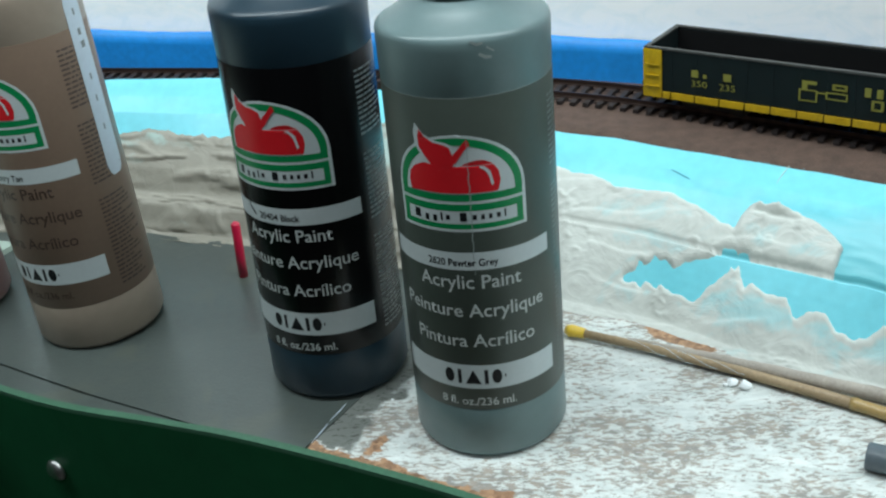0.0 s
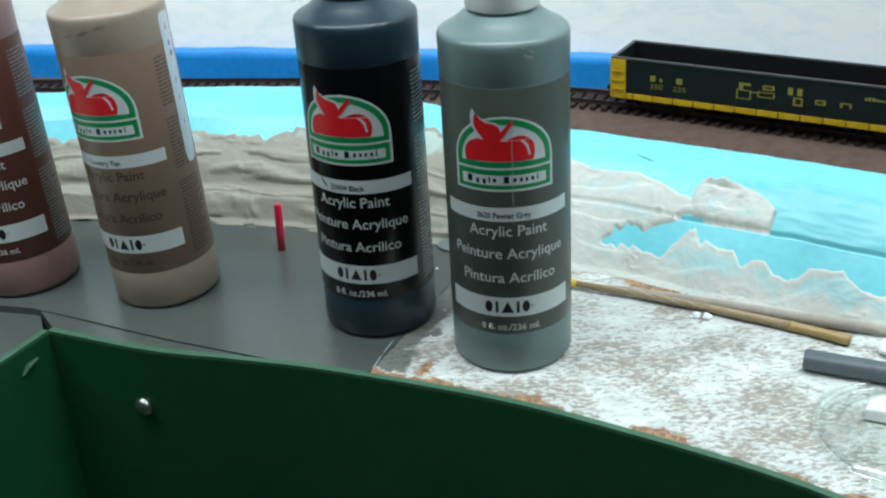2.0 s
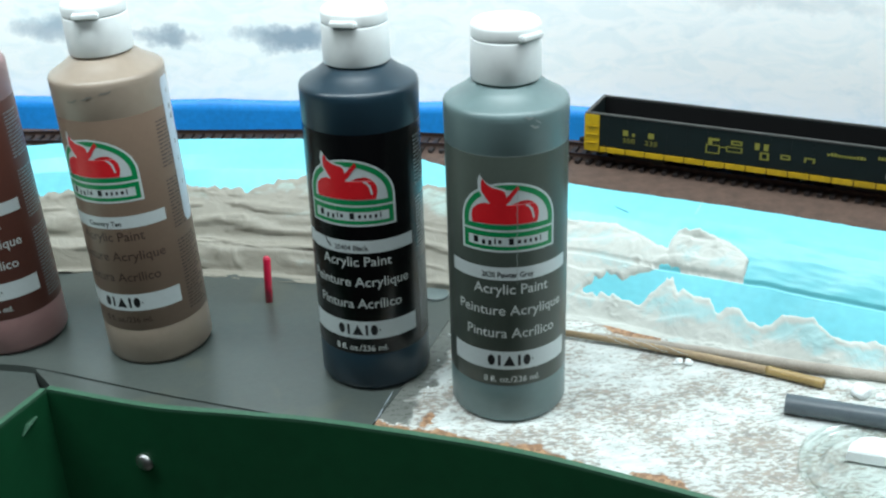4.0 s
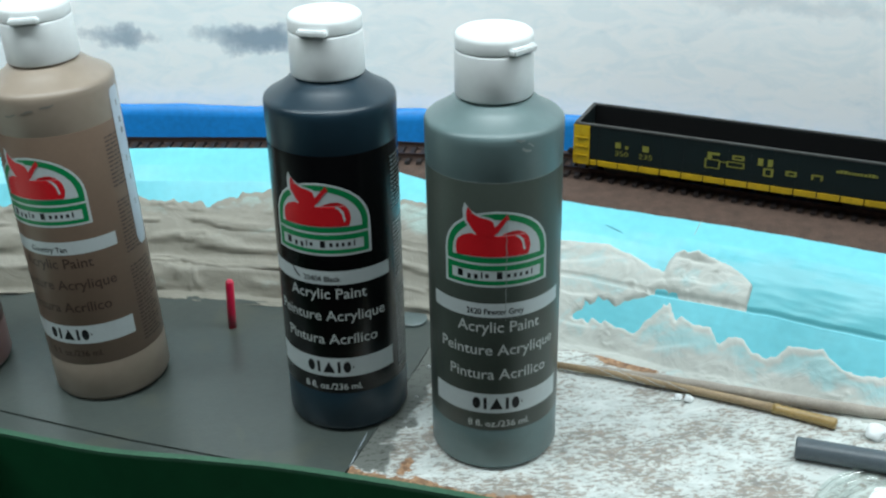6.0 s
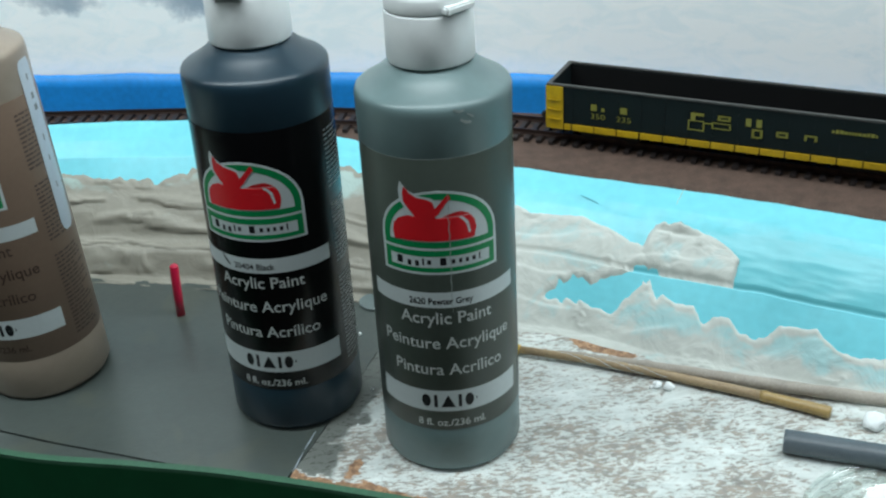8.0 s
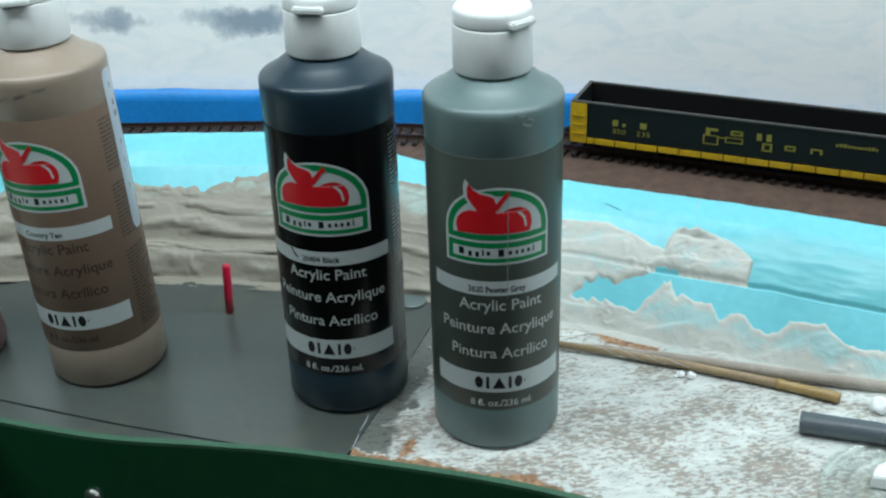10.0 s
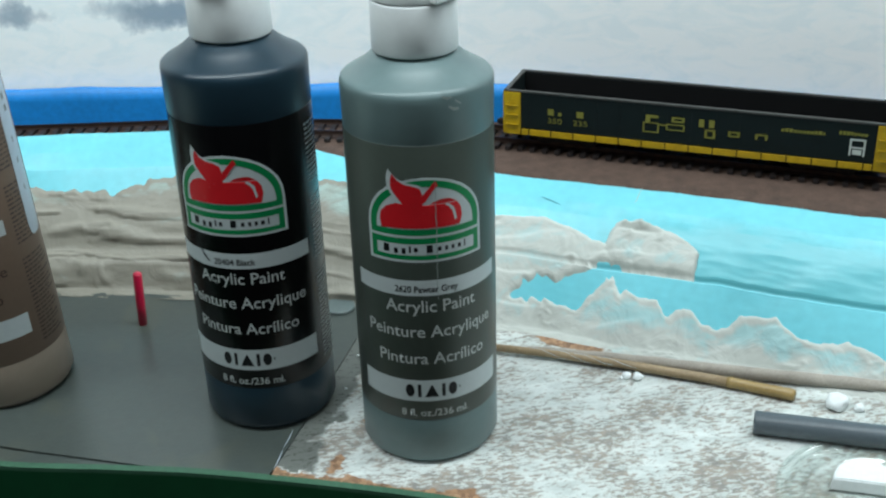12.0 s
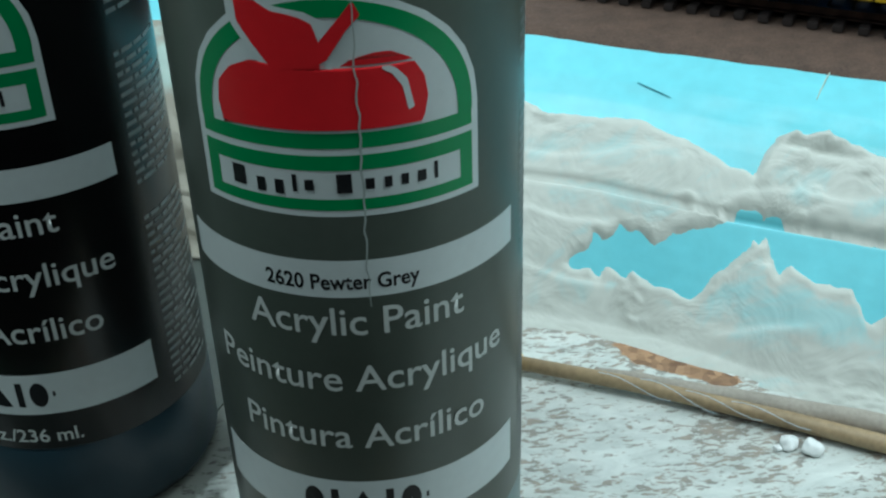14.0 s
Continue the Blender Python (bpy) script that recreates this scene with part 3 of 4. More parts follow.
gx, gy, gv, gz = slope_grid(-420, 420, 3, -0.06, 1.08, 230)
belt = np.clip((gv - 0.2) / 0.1, 0, 1) * np.clip((0.6 - gv) / 0.04, 0, 1) * np.clip((gx - 100) / 40, 0, 1)
gz = gz + 0.7 * fbm(gx, gy, 34, 2, 2.0) + (0.3 + 0.5 * belt) * fbm(gx, gy, 9, 3, 6.0) - np.where(gv < 0, 6 * (-gv) / 0.06, 0)
foam = grid_mesh("foam_slope", np.stack([gx, gy, gz], -1).reshape(-1, 3), grid_faces(*gx.shape), FOAM, True, (np.clip((gv - 0.16) / 0.2, 0, 1) * np.clip((0.61 - gv) / 0.02, 0, 1) * np.clip((gx - 96) / 40, 0, 1)).ravel())
tagged(foam, "turquoise foam slope below the railway track", "slope", kind="structure")


def plaster(name, x0, x1, mask_of, mat, label, rough, strata):
    gx, gy, gv, gz = slope_grid(x0, x1, 1.3 if strata else 0.9, 0.2, 1.12, 78 if strata else 112)
    lump = fbm(gx, gy * 1.5, 19, 3, 1.0)
    fine = fbm(gx, gy, 7, 3, 5.0)
    m = mask_of(gx, gv) + (0.03 if strata else 0.012) * (lump + fine)
    if not strata:
        m = m + 0.010 * fbm(gx * 0.9, gy * 0.9, 4.0, 3, 17.0)
    thick = np.clip(m / (0.03 if strata else 0.022), -1, 1)
    on = np.clip(thick, 0, 1)
    h = np.where(thick > 0, 1.3 * np.abs(thick) ** 0.6, 1.5 * thick) + rough * (0.6 * lump + 0.16 * fine) * on
    # trowel strokes: shallow steps that run along the slope
    stroke = gx * 0.35 + gy * 0.95 + 5 * fbm(gx, gy, 45, 2, 12.0)
    saw = (stroke / 11.0) % 1.0
    h = h + rough * 1.15 * (np.minimum(saw, (1 - saw) * 9) - 0.4) * on * np.clip(0.6 + fbm(gx, gy, 30, 2, 21.0) * 1.6, 0, 1)
    rim = np.exp(-((m - 0.022) / 0.014) ** 2)
    h = h + (1.2 if strata else 0.15) * rim * np.clip(0.3 + 1.4 * fbm(gx, gy, 24, 2, 15.0), 0, 1.2)
    if not strata:
        # the trowelled slab stands proud, its upper lip curled up
        slab = np.clip((gx - 114) / 2.5, 0, 1) * np.clip((153 - gx) / 2.0, 0, 1) * np.clip((0.6 - gv) / 0.05, 0, 1) * on
        lip = np.exp(-(((gx - 127) / 7) ** 2) - ((gv - 0.32) / 0.03) ** 2)
        h = h + slab * (1.1 + 1.5 * lip - 1.3 * np.exp(-(((gx - 129) / 7) ** 2) - ((gv - 0.375) / 0.014) ** 2))
    if strata:
        wave = gv * 8.0 + 0.45 * fbm(gx, gv * 90, 80, 3, 9.0) + 0.0016 * gx
        saw = wave % 1.0
        ledge = np.minimum(saw ** 1.5, (1 - saw) * 9)
        amount = np.clip((gv - 0.52) / 0.1, 0.12, 1) * np.clip(0.75 + 1.1 * fbm(gx, gy * 2, 38, 2, 31.0), 0.15, 1.3)
        h = h + strata * (ledge - 0.35) * amount * on
        fold = fbm(gx * 0.14, gv * 80, 6, 3, 4.0)
        h = h + 0.45 * strata * np.tanh(2 * fold) * on * np.clip((gv - 0.5) / 0.1, 0.15, 1)
    wrinkle = np.abs(fbm(gx * 0.8, gy * 1.6, 11, 3, 41.0))
    h = h + rough * 1.6 * np.clip(0.16 - wrinkle, 0, 1) / 0.16 * on * np.clip(fbm(gx, gy, 28, 2, 44.0) * 2.2, 0, 1)
    h = np.where(thick > 0.9, np.maximum(h, 1.5 if strata else 0.7), h)
    gz = gz + 0.7 * fbm(gx, gy, 34, 2, 2.0)
    z = gz + (0.6 if strata else 0.9) * h - 0.4
    inside = np.clip((m - 0.015) / 0.04, 0, 1)
    wear = inside * (0.55 * np.clip((0.6 - gv) * 8, 0, 1) if strata else 0.22 + 0.33 * np.clip((gv - 0.68) * 8, 0, 1) * np.clip((0.97 - gv) * 9, 0, 1))
    if not strata:
        wear = wear * np.clip((gx - 55) / 25, 0, 1)
    ob = grid_mesh(name, np.stack([gx, gy - (1.0 if strata else 0.55) * h, z], -1).reshape(-1, 3), grid_faces(*gx.shape, keep=m > -0.05), mat, True, wear.ravel())
    return tagged(ob, label, "plaster", kind="structure")


def mask_right(x, v):
    """Plaster over the foam: a ridge with a torn bare patch, a trowelled slab beside it and a ragged lower coat."""
    top = np.interp(x, [-60, 0, 47, 62, 71, 83, 92, 102, 112, 116], [0.25, 0.28, 0.31, 0.33, 0.37, 0.36, 0.35, 0.40, 0.46, 0.5])
    bare_top = np.interp(x, [66, 71, 77, 88, 90, 95, 103, 110, 115], [0.9, 0.82, 0.75, 0.68, 0.73, 0.69, 0.63, 0.58, 0.59])
    bare_low = np.interp(x, [66, 71, 85, 92, 97, 102, 108, 111, 115], [0.80, 0.84, 0.82, 0.83, 0.84, 0.78, 0.70, 0.66, 0.62])
    strokes = 0.016 * np.sin(1.1 * x + 0.7 * np.sin(0.9 * x) + 6 * v) * np.clip((92 - x) / 12, 0, 1) * np.clip((x - 70) / 6, 0, 1)
    bare = np.minimum(v - bare_top, bare_low - v) + strokes
    ridge = np.minimum(np.minimum(v - top, -bare), (116 - x) / 60)
    slab_top = np.interp(x, [113, 117, 121, 130, 135, 143, 150, 153], [0.52, 0.41, 0.33, 0.29, 0.31, 0.35, 0.41, 0.48])
    slab = np.minimum.reduce([v - slab_top, 0.6 - v, (152 - 33 * np.clip(v - 0.47, 0, 1) - x) / 40, (x - 112) / 40, 0.12 * (1.0 - ((x - 132) / 20.5) ** 4 - ((v - 0.45) / 0.175) ** 4)])
    low = np.interp(x, [110, 113, 114, 119, 123, 131, 133, 138, 144, 147, 153, 158, 163, 176, 182, 193, 200, 212, 230, 420],
                    [0.62, 0.64, 0.75, 0.69, 0.72, 0.72, 0.81, 0.76, 0.76, 0.81, 0.83, 0.81, 0.75, 0.72, 0.8, 0.81, 0.77, 0.84, 0.8, 0.84])
    coat = np.where(x > 112, v - low, -1.0)
    return np.maximum.reduce([ridge, slab, coat])


def mask_left(x, v):
    top = np.interp(x, [-420, -181, -155, -130, -116, -95, -82, -73, -16, 30], [0.5, 0.49, 0.46, 0.48, 0.49, 0.42, 0.37, 0.33, 0.27, 0.27])
    return v - top


plaster("plaster_patches", 14, 300, mask_right, PLASTER, "uneven white plaster smeared over the turquoise foam", 0.75, 0.0)
plaster("rock_face", -420, 24, mask_left, ROCK, "grey-washed plaster rock face in rough layers", 0.8, 4.0)

# ---- railway ----
track_line = smooth_line(TRACK, 2.0)
edge_line = [Vector((x, float(np.interp(x, EDGE_X, EDGE_Y)), 0)) for x in range(-420, 421, 6)]


def roadbed():
    bm = bmesh.new()
    cols = []
    for p in edge_line:
        zl = 53 + 8 * max(0, min(1, (-p.x - 0) / 90))
        yb = float(np.interp(p.x, [q[0] for q in BAND], [q[1] for q in BAND]))
        w = 1.1 * noise.noise(Vector((p.x / 12, 0, 0)))
        ys = [p.y - 1.5 + w, p.y + 0.5 + w, p.y + 6, (p.y + yb) / 2, yb - 3, yb + 4]
        zs = [min(zl, 54) - 4, min(zl, 54) + 0.6, 54.6, 55, 55, 55]
        cols.append([bm.verts.new((p.x, y, z)) for y, z in zip(ys, zs)])
    for a, b in zip(cols, cols[1:]):
        for k in range(5):
            bm.faces.new((a[k], b[k], b[k + 1], a[k + 1]))
    bmesh.ops.recalc_face_normals(bm, faces=bm.faces)
    return bm


tagged(link("roadbed", roadbed(), CORK, True), "brown cork roadbed under the model track", "roadbed", kind="structure")


def along(line, dist):
    out = []
    left = 0.0
    for a, b in zip(line, line[1:]):
        d = b - a
        n = d.length
        while left <= n:
            out.append((a + d * (left / n), d.normalized()))
            left += dist
        left -= n
    return out


def rail_mesh(offset):
    bm = bmesh.new()
    cols = []
    prof = [(-1.1, 57), (-1.1, 57.4), (-0.3, 57.6), (-0.35, 58.9), (-0.45, 59.6), (0.45, 59.6), (0.35, 58.9), (0.3, 57.6), (1.1, 57.4), (1.1, 57)]
    for i, p in enumerate(track_line):
        d = (track_line[min(i + 1, len(track_line) - 1)] - track_line[max(i - 1, 0)]).normalized()
        n = Vector((-d.y, d.x, 0))
        cols.append([bm.verts.new((p + n * (offset + a)) + Vector((0, 0, z))) for a, z in prof])
    for a, b in zip(cols, cols[1:]):
        for k in range(len(prof)):
            bm.faces.new((a[k], b[k], b[(k + 1) % len(prof)], a[(k + 1) % len(prof)]))
    bmesh.ops.recalc_face_normals(bm, faces=bm.faces)
    return bm


track = thing("model_track", (0, 0, 0), "curved model railway track with dark ties on cork", "track")
part("rail", rail_mesh(-8.25), RAIL, track)
part("rail", rail_mesh(8.25), RAIL, track)
tie_data = None
for p, d in along(track_line, 6.6):
    if -330 < p.x < 330:
        if tie_data is None:
            tie = part("tie", block(-1.4, -14.5, 0, 1.4, 14.5, 2.0, bevel=0.25), TIE, track)
            tie_data = tie.data
        else:
            tie = new("tie", tie_data)
            tie.parent = track
        tie.matrix_basis = pose(p.x * MM, p.y * MM, 55.1 * MM, 0, 0, math.degrees(math.atan2(d.y, d.x)))

# side bench track
side = thing("side_track", (0, 0, 0), "short end of model track on cork beside the fascia", "track")
u = Vector((-19, -36, 0)).normalized()
n = Vector((u.y, -u.x, 0))
start = Vector((-236, 398, -4))
bm = block(0, 2, 0, 300, 36, 4.5, bevel=0.8)
turn = Matrix.Translation(start) @ Matrix((( u.x, n.x, 0, 0), (u.y, n.y, 0, 0), (0, 0, 1, 0), (0, 0, 0, 1)))
bmesh.ops.transform(bm, matrix=turn, verts=bm.verts)
bmesh.ops.recalc_face_normals(bm, faces=bm.faces)
part("cork_bed", bm, CORK, side, "brown cork bed")
for k in range(24):
    bm = block(10 + 7 * k, 6, 4.4, 13 + 7 * k, 33, 6.2)
    bmesh.ops.transform(bm, matrix=turn, verts=bm.verts)
    bmesh.ops.recalc_face_normals(bm, faces=bm.faces)
    part("tie", bm, TIE, side)
for off in (11, 27.5):
    bm = block(6, off - 0.5, 6.1, 300, off + 0.5, 8.4)
    bmesh.ops.transform(bm, matrix=turn, verts=bm.verts)
    bmesh.ops.recalc_face_normals(bm, faces=bm.faces)
    part("rail", bm, RAIL, side)


# ---- writing ----
def text_mesh(body, size, align="CENTER", bold=0.0):
    key = (body, size, align, bold)
    if key not in FONT_CACHE:
        cu = bpy.data.curves.new("writing", "FONT")
        cu.body, cu.size, cu.align_x, cu.align_y = body, size, align, "CENTER"
        cu.offset, cu.resolution_u = bold, 3
        ob = new("writing", cu)
        me = bpy.data.meshes.new_from_object(ob.evaluated_get(bpy.context.evaluated_depsgraph_get()))
        bpy.data.objects.remove(ob)
        FONT_CACHE[key] = ([tuple(v.co) for v in me.vertices], [tuple(p.vertices) for p in me.polygons])
    return FONT_CACHE[key]


def text_bm(body, size, width=None, align="CENTER", bold=0.0):
    verts, faces = text_mesh(body, size, align, bold)
    xs = [v[0] for v in verts]
    k = width / (max(xs) - min(xs)) if width else 1.0
    mid = (max(xs) + min(xs)) / 2 if width else 0.0
    bm = bmesh.new()
    vs = [bm.verts.new(((v[0] - mid) * k, v[1], 0)) for v in verts]
    for f in faces:
        try:
            bm.faces.new([vs[i] for i in f])
        except ValueError:
            pass
    return bm


def flat_shape(points):
    bm = bmesh.new()
    f = bm.faces.new([bm.verts.new((x, y, 0)) for x, y in points])
    bmesh.ops.triangulate(bm, faces=[f])
    return bm


def wrap(bm, radius, mid_angle=0.0, z0=0.0):
    """Lays a flat drawing (x along the arc, y up) on a round bottle that faces -y."""
    for _ in range(3):
        long = [e for e in bm.edges if abs(e.verts[0].co.x - e.verts[1].co.x) > 2.2]
        if not long:
            break
        bmesh.ops.subdivide_edges(bm, edges=long, cuts=max(1, int(max(abs(e.verts[0].co.x - e.verts[1].co.x) for e in long) / 4.4)))
    for v in bm.verts:
        a = v.co.x / radius + mid_angle
        v.co = Vector((radius * math.sin(a), -radius * math.cos(a), v.co.y + z0))
    return bm


def strip(x0, x1, y0, y1):
    bm = bmesh.new()
    n = max(2, int((x1 - x0) / 1.5))
    lo = [bm.verts.new((x0 + (x1 - x0) * k / n, y0, 0)) for k in range(n + 1)]
    hi = [bm.verts.new((x0 + (x1 - x0) * k / n, y1, 0)) for k in range(n + 1)]
    for k in range(n):
        bm.faces.new((lo[k], lo[k + 1], hi[k + 1], hi[k]))
    return bm


# ---- paint bottles ----
R = 27.1


def arch(w, base, shoulder, top, bow, n=14):
    """Outline of the emblem: a bowed foot, upright sides and a round top."""
    pts = [(-w + 2 * w * k / n, base - bow * (1 - (2 * k / n - 1) ** 2) * 0) for k in range(n + 1)]
    pts += [(w * math.cos(math.pi * k / n), shoulder + (top - shoulder) * math.sin(math.pi * k / n)) for k in range(n + 1)]
    return pts


def sheet(points, r, az):
    """A closed outline filled with a fine mesh and wrapped on the bottle."""
    ys = [p[1] for p in points]
    bm = bmesh.new()
    step = 0.4
    n = len(points)
    y = min(ys)
    rows = []
    while y <= max(ys) + 1e-6:
        yy = min(max(y, min(ys) + 1e-4), max(ys) - 1e-4)
        cuts = sorted(a[0] + (b[0] - a[0]) * (yy - a[1]) / (b[1] - a[1]) for a, b in zip(points, points[1:] + points[:1]) if (a[1] <= yy) != (b[1] <= yy))
        rows.append((yy, [(cuts[k], cuts[k + 1]) for k in range(0, len(cuts) - 1, 2)]))
        y += step
    for (ya, sa), (yb, sb) in zip(rows, rows[1:]):
        if len(sa) == len(sb):
            pairs = list(zip(sa, sb))
        else:
            pairs = [(a, min(sb, key=lambda s: abs(s[0] + s[1] - a[0] - a[1]))) for a in sa] if sb else []
        for a, b in pairs:
            m = max(1, int(max(a[1] - a[0], b[1] - b[0]) / 1.6))
            for k in range(m):
                q = [(a[0] + (a[1] - a[0]) * k / m, ya), (a[0] + (a[1] - a[0]) * (k + 1) / m, ya), (b[0] + (b[1] - b[0]) * (k + 1) / m, yb), (b[0] + (b[1] - b[0]) * k / m, yb)]
                bm.faces.new([bm.verts.new((x, yv, 0)) for x, yv in q])
    bmesh.ops.remove_doubles(bm, verts=bm.verts, dist=0.02)
    for v in bm.verts:
        ang = v.co.x / R + az
        v.co = Vector((r * math.sin(ang), -r * math.cos(ang), v.co.y))
    bmesh.ops.recalc_face_normals(bm, faces=bm.faces)
    return bm


def ring_arch(w, base, shoulder, top, t):
    """The emblem's arched border: an outer and an inner line, point by point."""
    n = 28
    turn = [math.pi * k / n for k in range(n + 1)]
    outer = [(-w, base)] + [(-w * math.cos(a), shoulder + (top - shoulder) * math.sin(a)) for a in turn] + [(w, base)]
    inner = [(-(w - t), base)] + [(-(w - t) * math.cos(a), shoulder + (top - t - shoulder) * math.sin(a)) for a in turn] + [(w - t, base)]
    return outer, inner


def loop_sheet(outer, inner, r, az):
    """The band between two lines, wrapped on the bottle."""
    bm = bmesh.new()
    on_bottle = lambda p: bm.verts.new((r * math.sin(p[0] / R + az), -r * math.cos(p[0] / R + az), p[1]))
    rows = [(on_bottle(a), on_bottle(b)) for a, b in zip(outer, inner)]
    for (a, b), (c, d) in zip(rows, rows[1:]):
        bm.faces.new((a, c, d, b))
    bmesh.ops.recalc_face_normals(bm, faces=bm.faces)
    return bm


def emblem(points):
    """Fits the drawing of the emblem to its place on the label."""
    return [(x * 1.12, 89.3 + (z - 93.2) * 1.045) for x, z in points]


LEAF = [(-10.0, 125.7), (-10.6, 123.5), (-10.5, 120.4), (-8.9, 117.8), (-6.2, 114.0), (-0.7, 114.3), (-0.7, 118.4), (-1.3, 120.5), (-3.0, 121.5), (-5.9, 122.0), (-8.3, 123.5)]
STEM = [(-1.2, 115.0), (-0.7, 118.1), (2.1, 121.5), (3.5, 123.3), (4.3, 121.4), (2.7, 119.7), (0.1, 115.7)]
APPLE = [(-14.4, 105.7), (-14.9, 108.8), (-14.4, 111.7), (-12.4, 114.0), (-9.5, 115.3), (-6.2, 115.2), (-3.0, 114.9), (-0.7, 115.0), (1.0, 114.6), (3.3, 115.9), (7.0, 116.7), (10.1, 115.1), (11.7, 112.4), (12.1, 109.5), (11.5, 106.8), (11.0, 105.9)]
GLOSS = [(6.5, 114.7), (7.9, 114.4), (9.5, 112.4), (10.3, 108.1), (9.5, 108.0), (8.8, 111.5), (7.6, 113.4), (6.5, 114.0)]


def bottle(kind_label, x, y, az, plastic, label_mat, ink_mat, code_name, turn=0.0, dz=0.0, fine=FINE_PRINT, lean=0.0):
    b = thing("paint_bottle", (x, y, 0), kind_label, "paint bottle", "craft paint bottles")
    b.matrix_world = pose(x * MM, y * MM, 0, 0, lean, 0)
    body = lathe([(0.5, 1.6), (19, 1.4), (22.5, 0.2), (24.6, 0.0), (25.9, 1.0), (R, 3.2), (R, 20.6), (R - 0.15, 21.2), (R - 0.15, 133.4), (R, 134.0), (R + 0.25, 147.5), (R + 0.22, 149.7),
                  (R - 0.15, 150.9), (R - 0.95, 151.7), (R - 2.2, 152.4), (R - 5.0, 154.0), (R - 8.4, 156.3), (R - 11.0, 158.5), (14.2, 159.2), (13.6, 159.8), (13.6, 161.6)], 96)
    bmesh.ops.recalc_face_normals(body, faces=body.faces)
    part("body", body, plastic, b, smooth=True)
    lab = lathe([(R - 0.02, 21.3), (R + 0.06, 21.5), (R + 0.06, 133.2), (R - 0.02, 133.5)], 120, cap=False)
    bmesh.ops.recalc_face_normals(lab, faces=lab.faces)
    label = part("label", lab, label_mat, b, smooth=True)
    r1, r2, r3, r4 = R + 0.10, R + 0.14, R + 0.18, R + 0.22
    up = lambda pts: [(px, pz + dz) for px, pz in emblem(pts)]
    part("emblem_ground", sheet(up(arch(19.6, 93.2, 107, 124.6, 1)), r1, az), LABEL_WHITE, label, "white emblem ground", True)
    part("emblem_border", loop_sheet(*(up(line) for line in ring_arch(18.6, 105.6, 107, 123.6, 2.3)), r2 + 0.02, az), LABEL_GREEN, label, "green arched border", True)
    for y0, y1, x0, x1 in ((103.4, 105.6, -18.6, 18.6), (100.2, 102.4, -18.6, 18.6), (94.2, 95.9, -18.6, 18.6), (95.9, 100.2, -18.6, -16.6), (95.9, 100.2, 16.6, 18.6)):
        (x0, y0), (x1, y1) = up([(x0, y0), (x1, y1)])
        part("emblem_bar", wrap(strip(x0, x1, y0, y1), r2, az), LABEL_GREEN, label, "green emblem bar", True)
    part("leaf_ground", sheet(up([(-6 + (p[0] + 6) * 1.3, 119.5 + (p[1] - 119.5) * 1.28) for p in LEAF]), R + 0.20, az), LABEL_WHITE, label, "white leaf outline", True)
    for name, shape, mat, r in (("apple_shape", APPLE, RED, R + 0.25), ("leaf_shape", LEAF, RED, R + 0.255), ("stem_shape", STEM, RED, R + 0.26), ("gloss_mark", GLOSS, LABEL_WHITE, R + 0.30)):
        part(name, sheet(up(shape), r, az), mat, label, smooth=True)
    # brand lettering as plain marks
    xs, zb = -16.4, 94.4 + dz
    for k, (w, hgt, hgt_dz) in enumerate(((3.4, 3.6, 0.2), (2.1, 2.6, -0.6), (2.1, 2.6, -0.6), (1.0, 3.2, 0.2), (2.0, 2.0, 0), (0, 0, 0), (3.3, 3.6, 0.2), (2.0, 2.0, 0), (1.7, 2.0, 0), (1.7, 2.0, 0), (2.0, 2.0, 0), (0.9, 3.2, 0.3))):
        if w:
            part("brand_mark", wrap(strip(xs + w * 0.15, xs + w * 0.8, zb + hgt_dz - hgt * 0.42, zb + hgt_dz + hgt * 0.42), r3, az), INK, label, smooth=True)
        xs += w * 1.12 + 0.5 if w else 1.6
    part("name_band", wrap(strip(-29.5, 31.0, 75.6 + dz, 82.0 + dz), r1, az), LABEL_WHITE, label, "white name band", True)
    part("maker_band", wrap(strip(-29.5, 31.0, 30.0 + dz, 39.4 + dz), r1, az), LABEL_WHITE, label, "white maker band", True)
    if not code_name[0]:
        for k in range(9):
            part("name_bar", wrap(strip(-11 + 2.4 * k, -9.4 + 2.4 * k, 77.2 + dz, 79.4 + dz), r2, az), INK, label, smooth=True)
    else:
        part("colour_name", wrap(text_bm(code_name[0], 3.7, code_name[1], bold=0.07), r2, az - 0.02, 78.2 + dz), INK, label, smooth=True)
    for words, size, width, z in (("Acrylic Paint", 7.0, 35.0, 71.0), ("Peinture Acrylique", 7.0, 52.0, 60.3), ("Pintura Acr\u00edlico", 7.0, 43.0, 48.8), ("8 fl. oz./236 ml.", 4.4, 26.5, 24.6)):
        part("printed_line", wrap(text_bm(words, size, width, bold=0.06), r2, az + 0.04, z + dz), ink_mat, label, smooth=True)
    # maker's mark as plain discs, bars and a wedge
    zc = 34.7 + dz
    circle = [2 * math.pi * k / 20 for k in range(21)]
    for x0, sx in ((-8.4, 1.7), (8.0, 1.7)):
        part("maker_mark", loop_sheet([(x0 + sx * math.cos(a), zc + 2.8 * math.sin(a)) for a in circle], [(x0 + 0.05 * math.cos(a), zc + 0.1 * math.sin(a)) for a in circle], r2, az), INK, label, smooth=True)
    for x0, w, h in ((-5.4, 1.3, 2.8), (3.8, 1.3, 2.8), (10.6, 0.5, 0.6)):
        part("maker_mark", wrap(strip(x0, x0 + w, zc - h, zc + h), r2, az), INK, label, smooth=True)
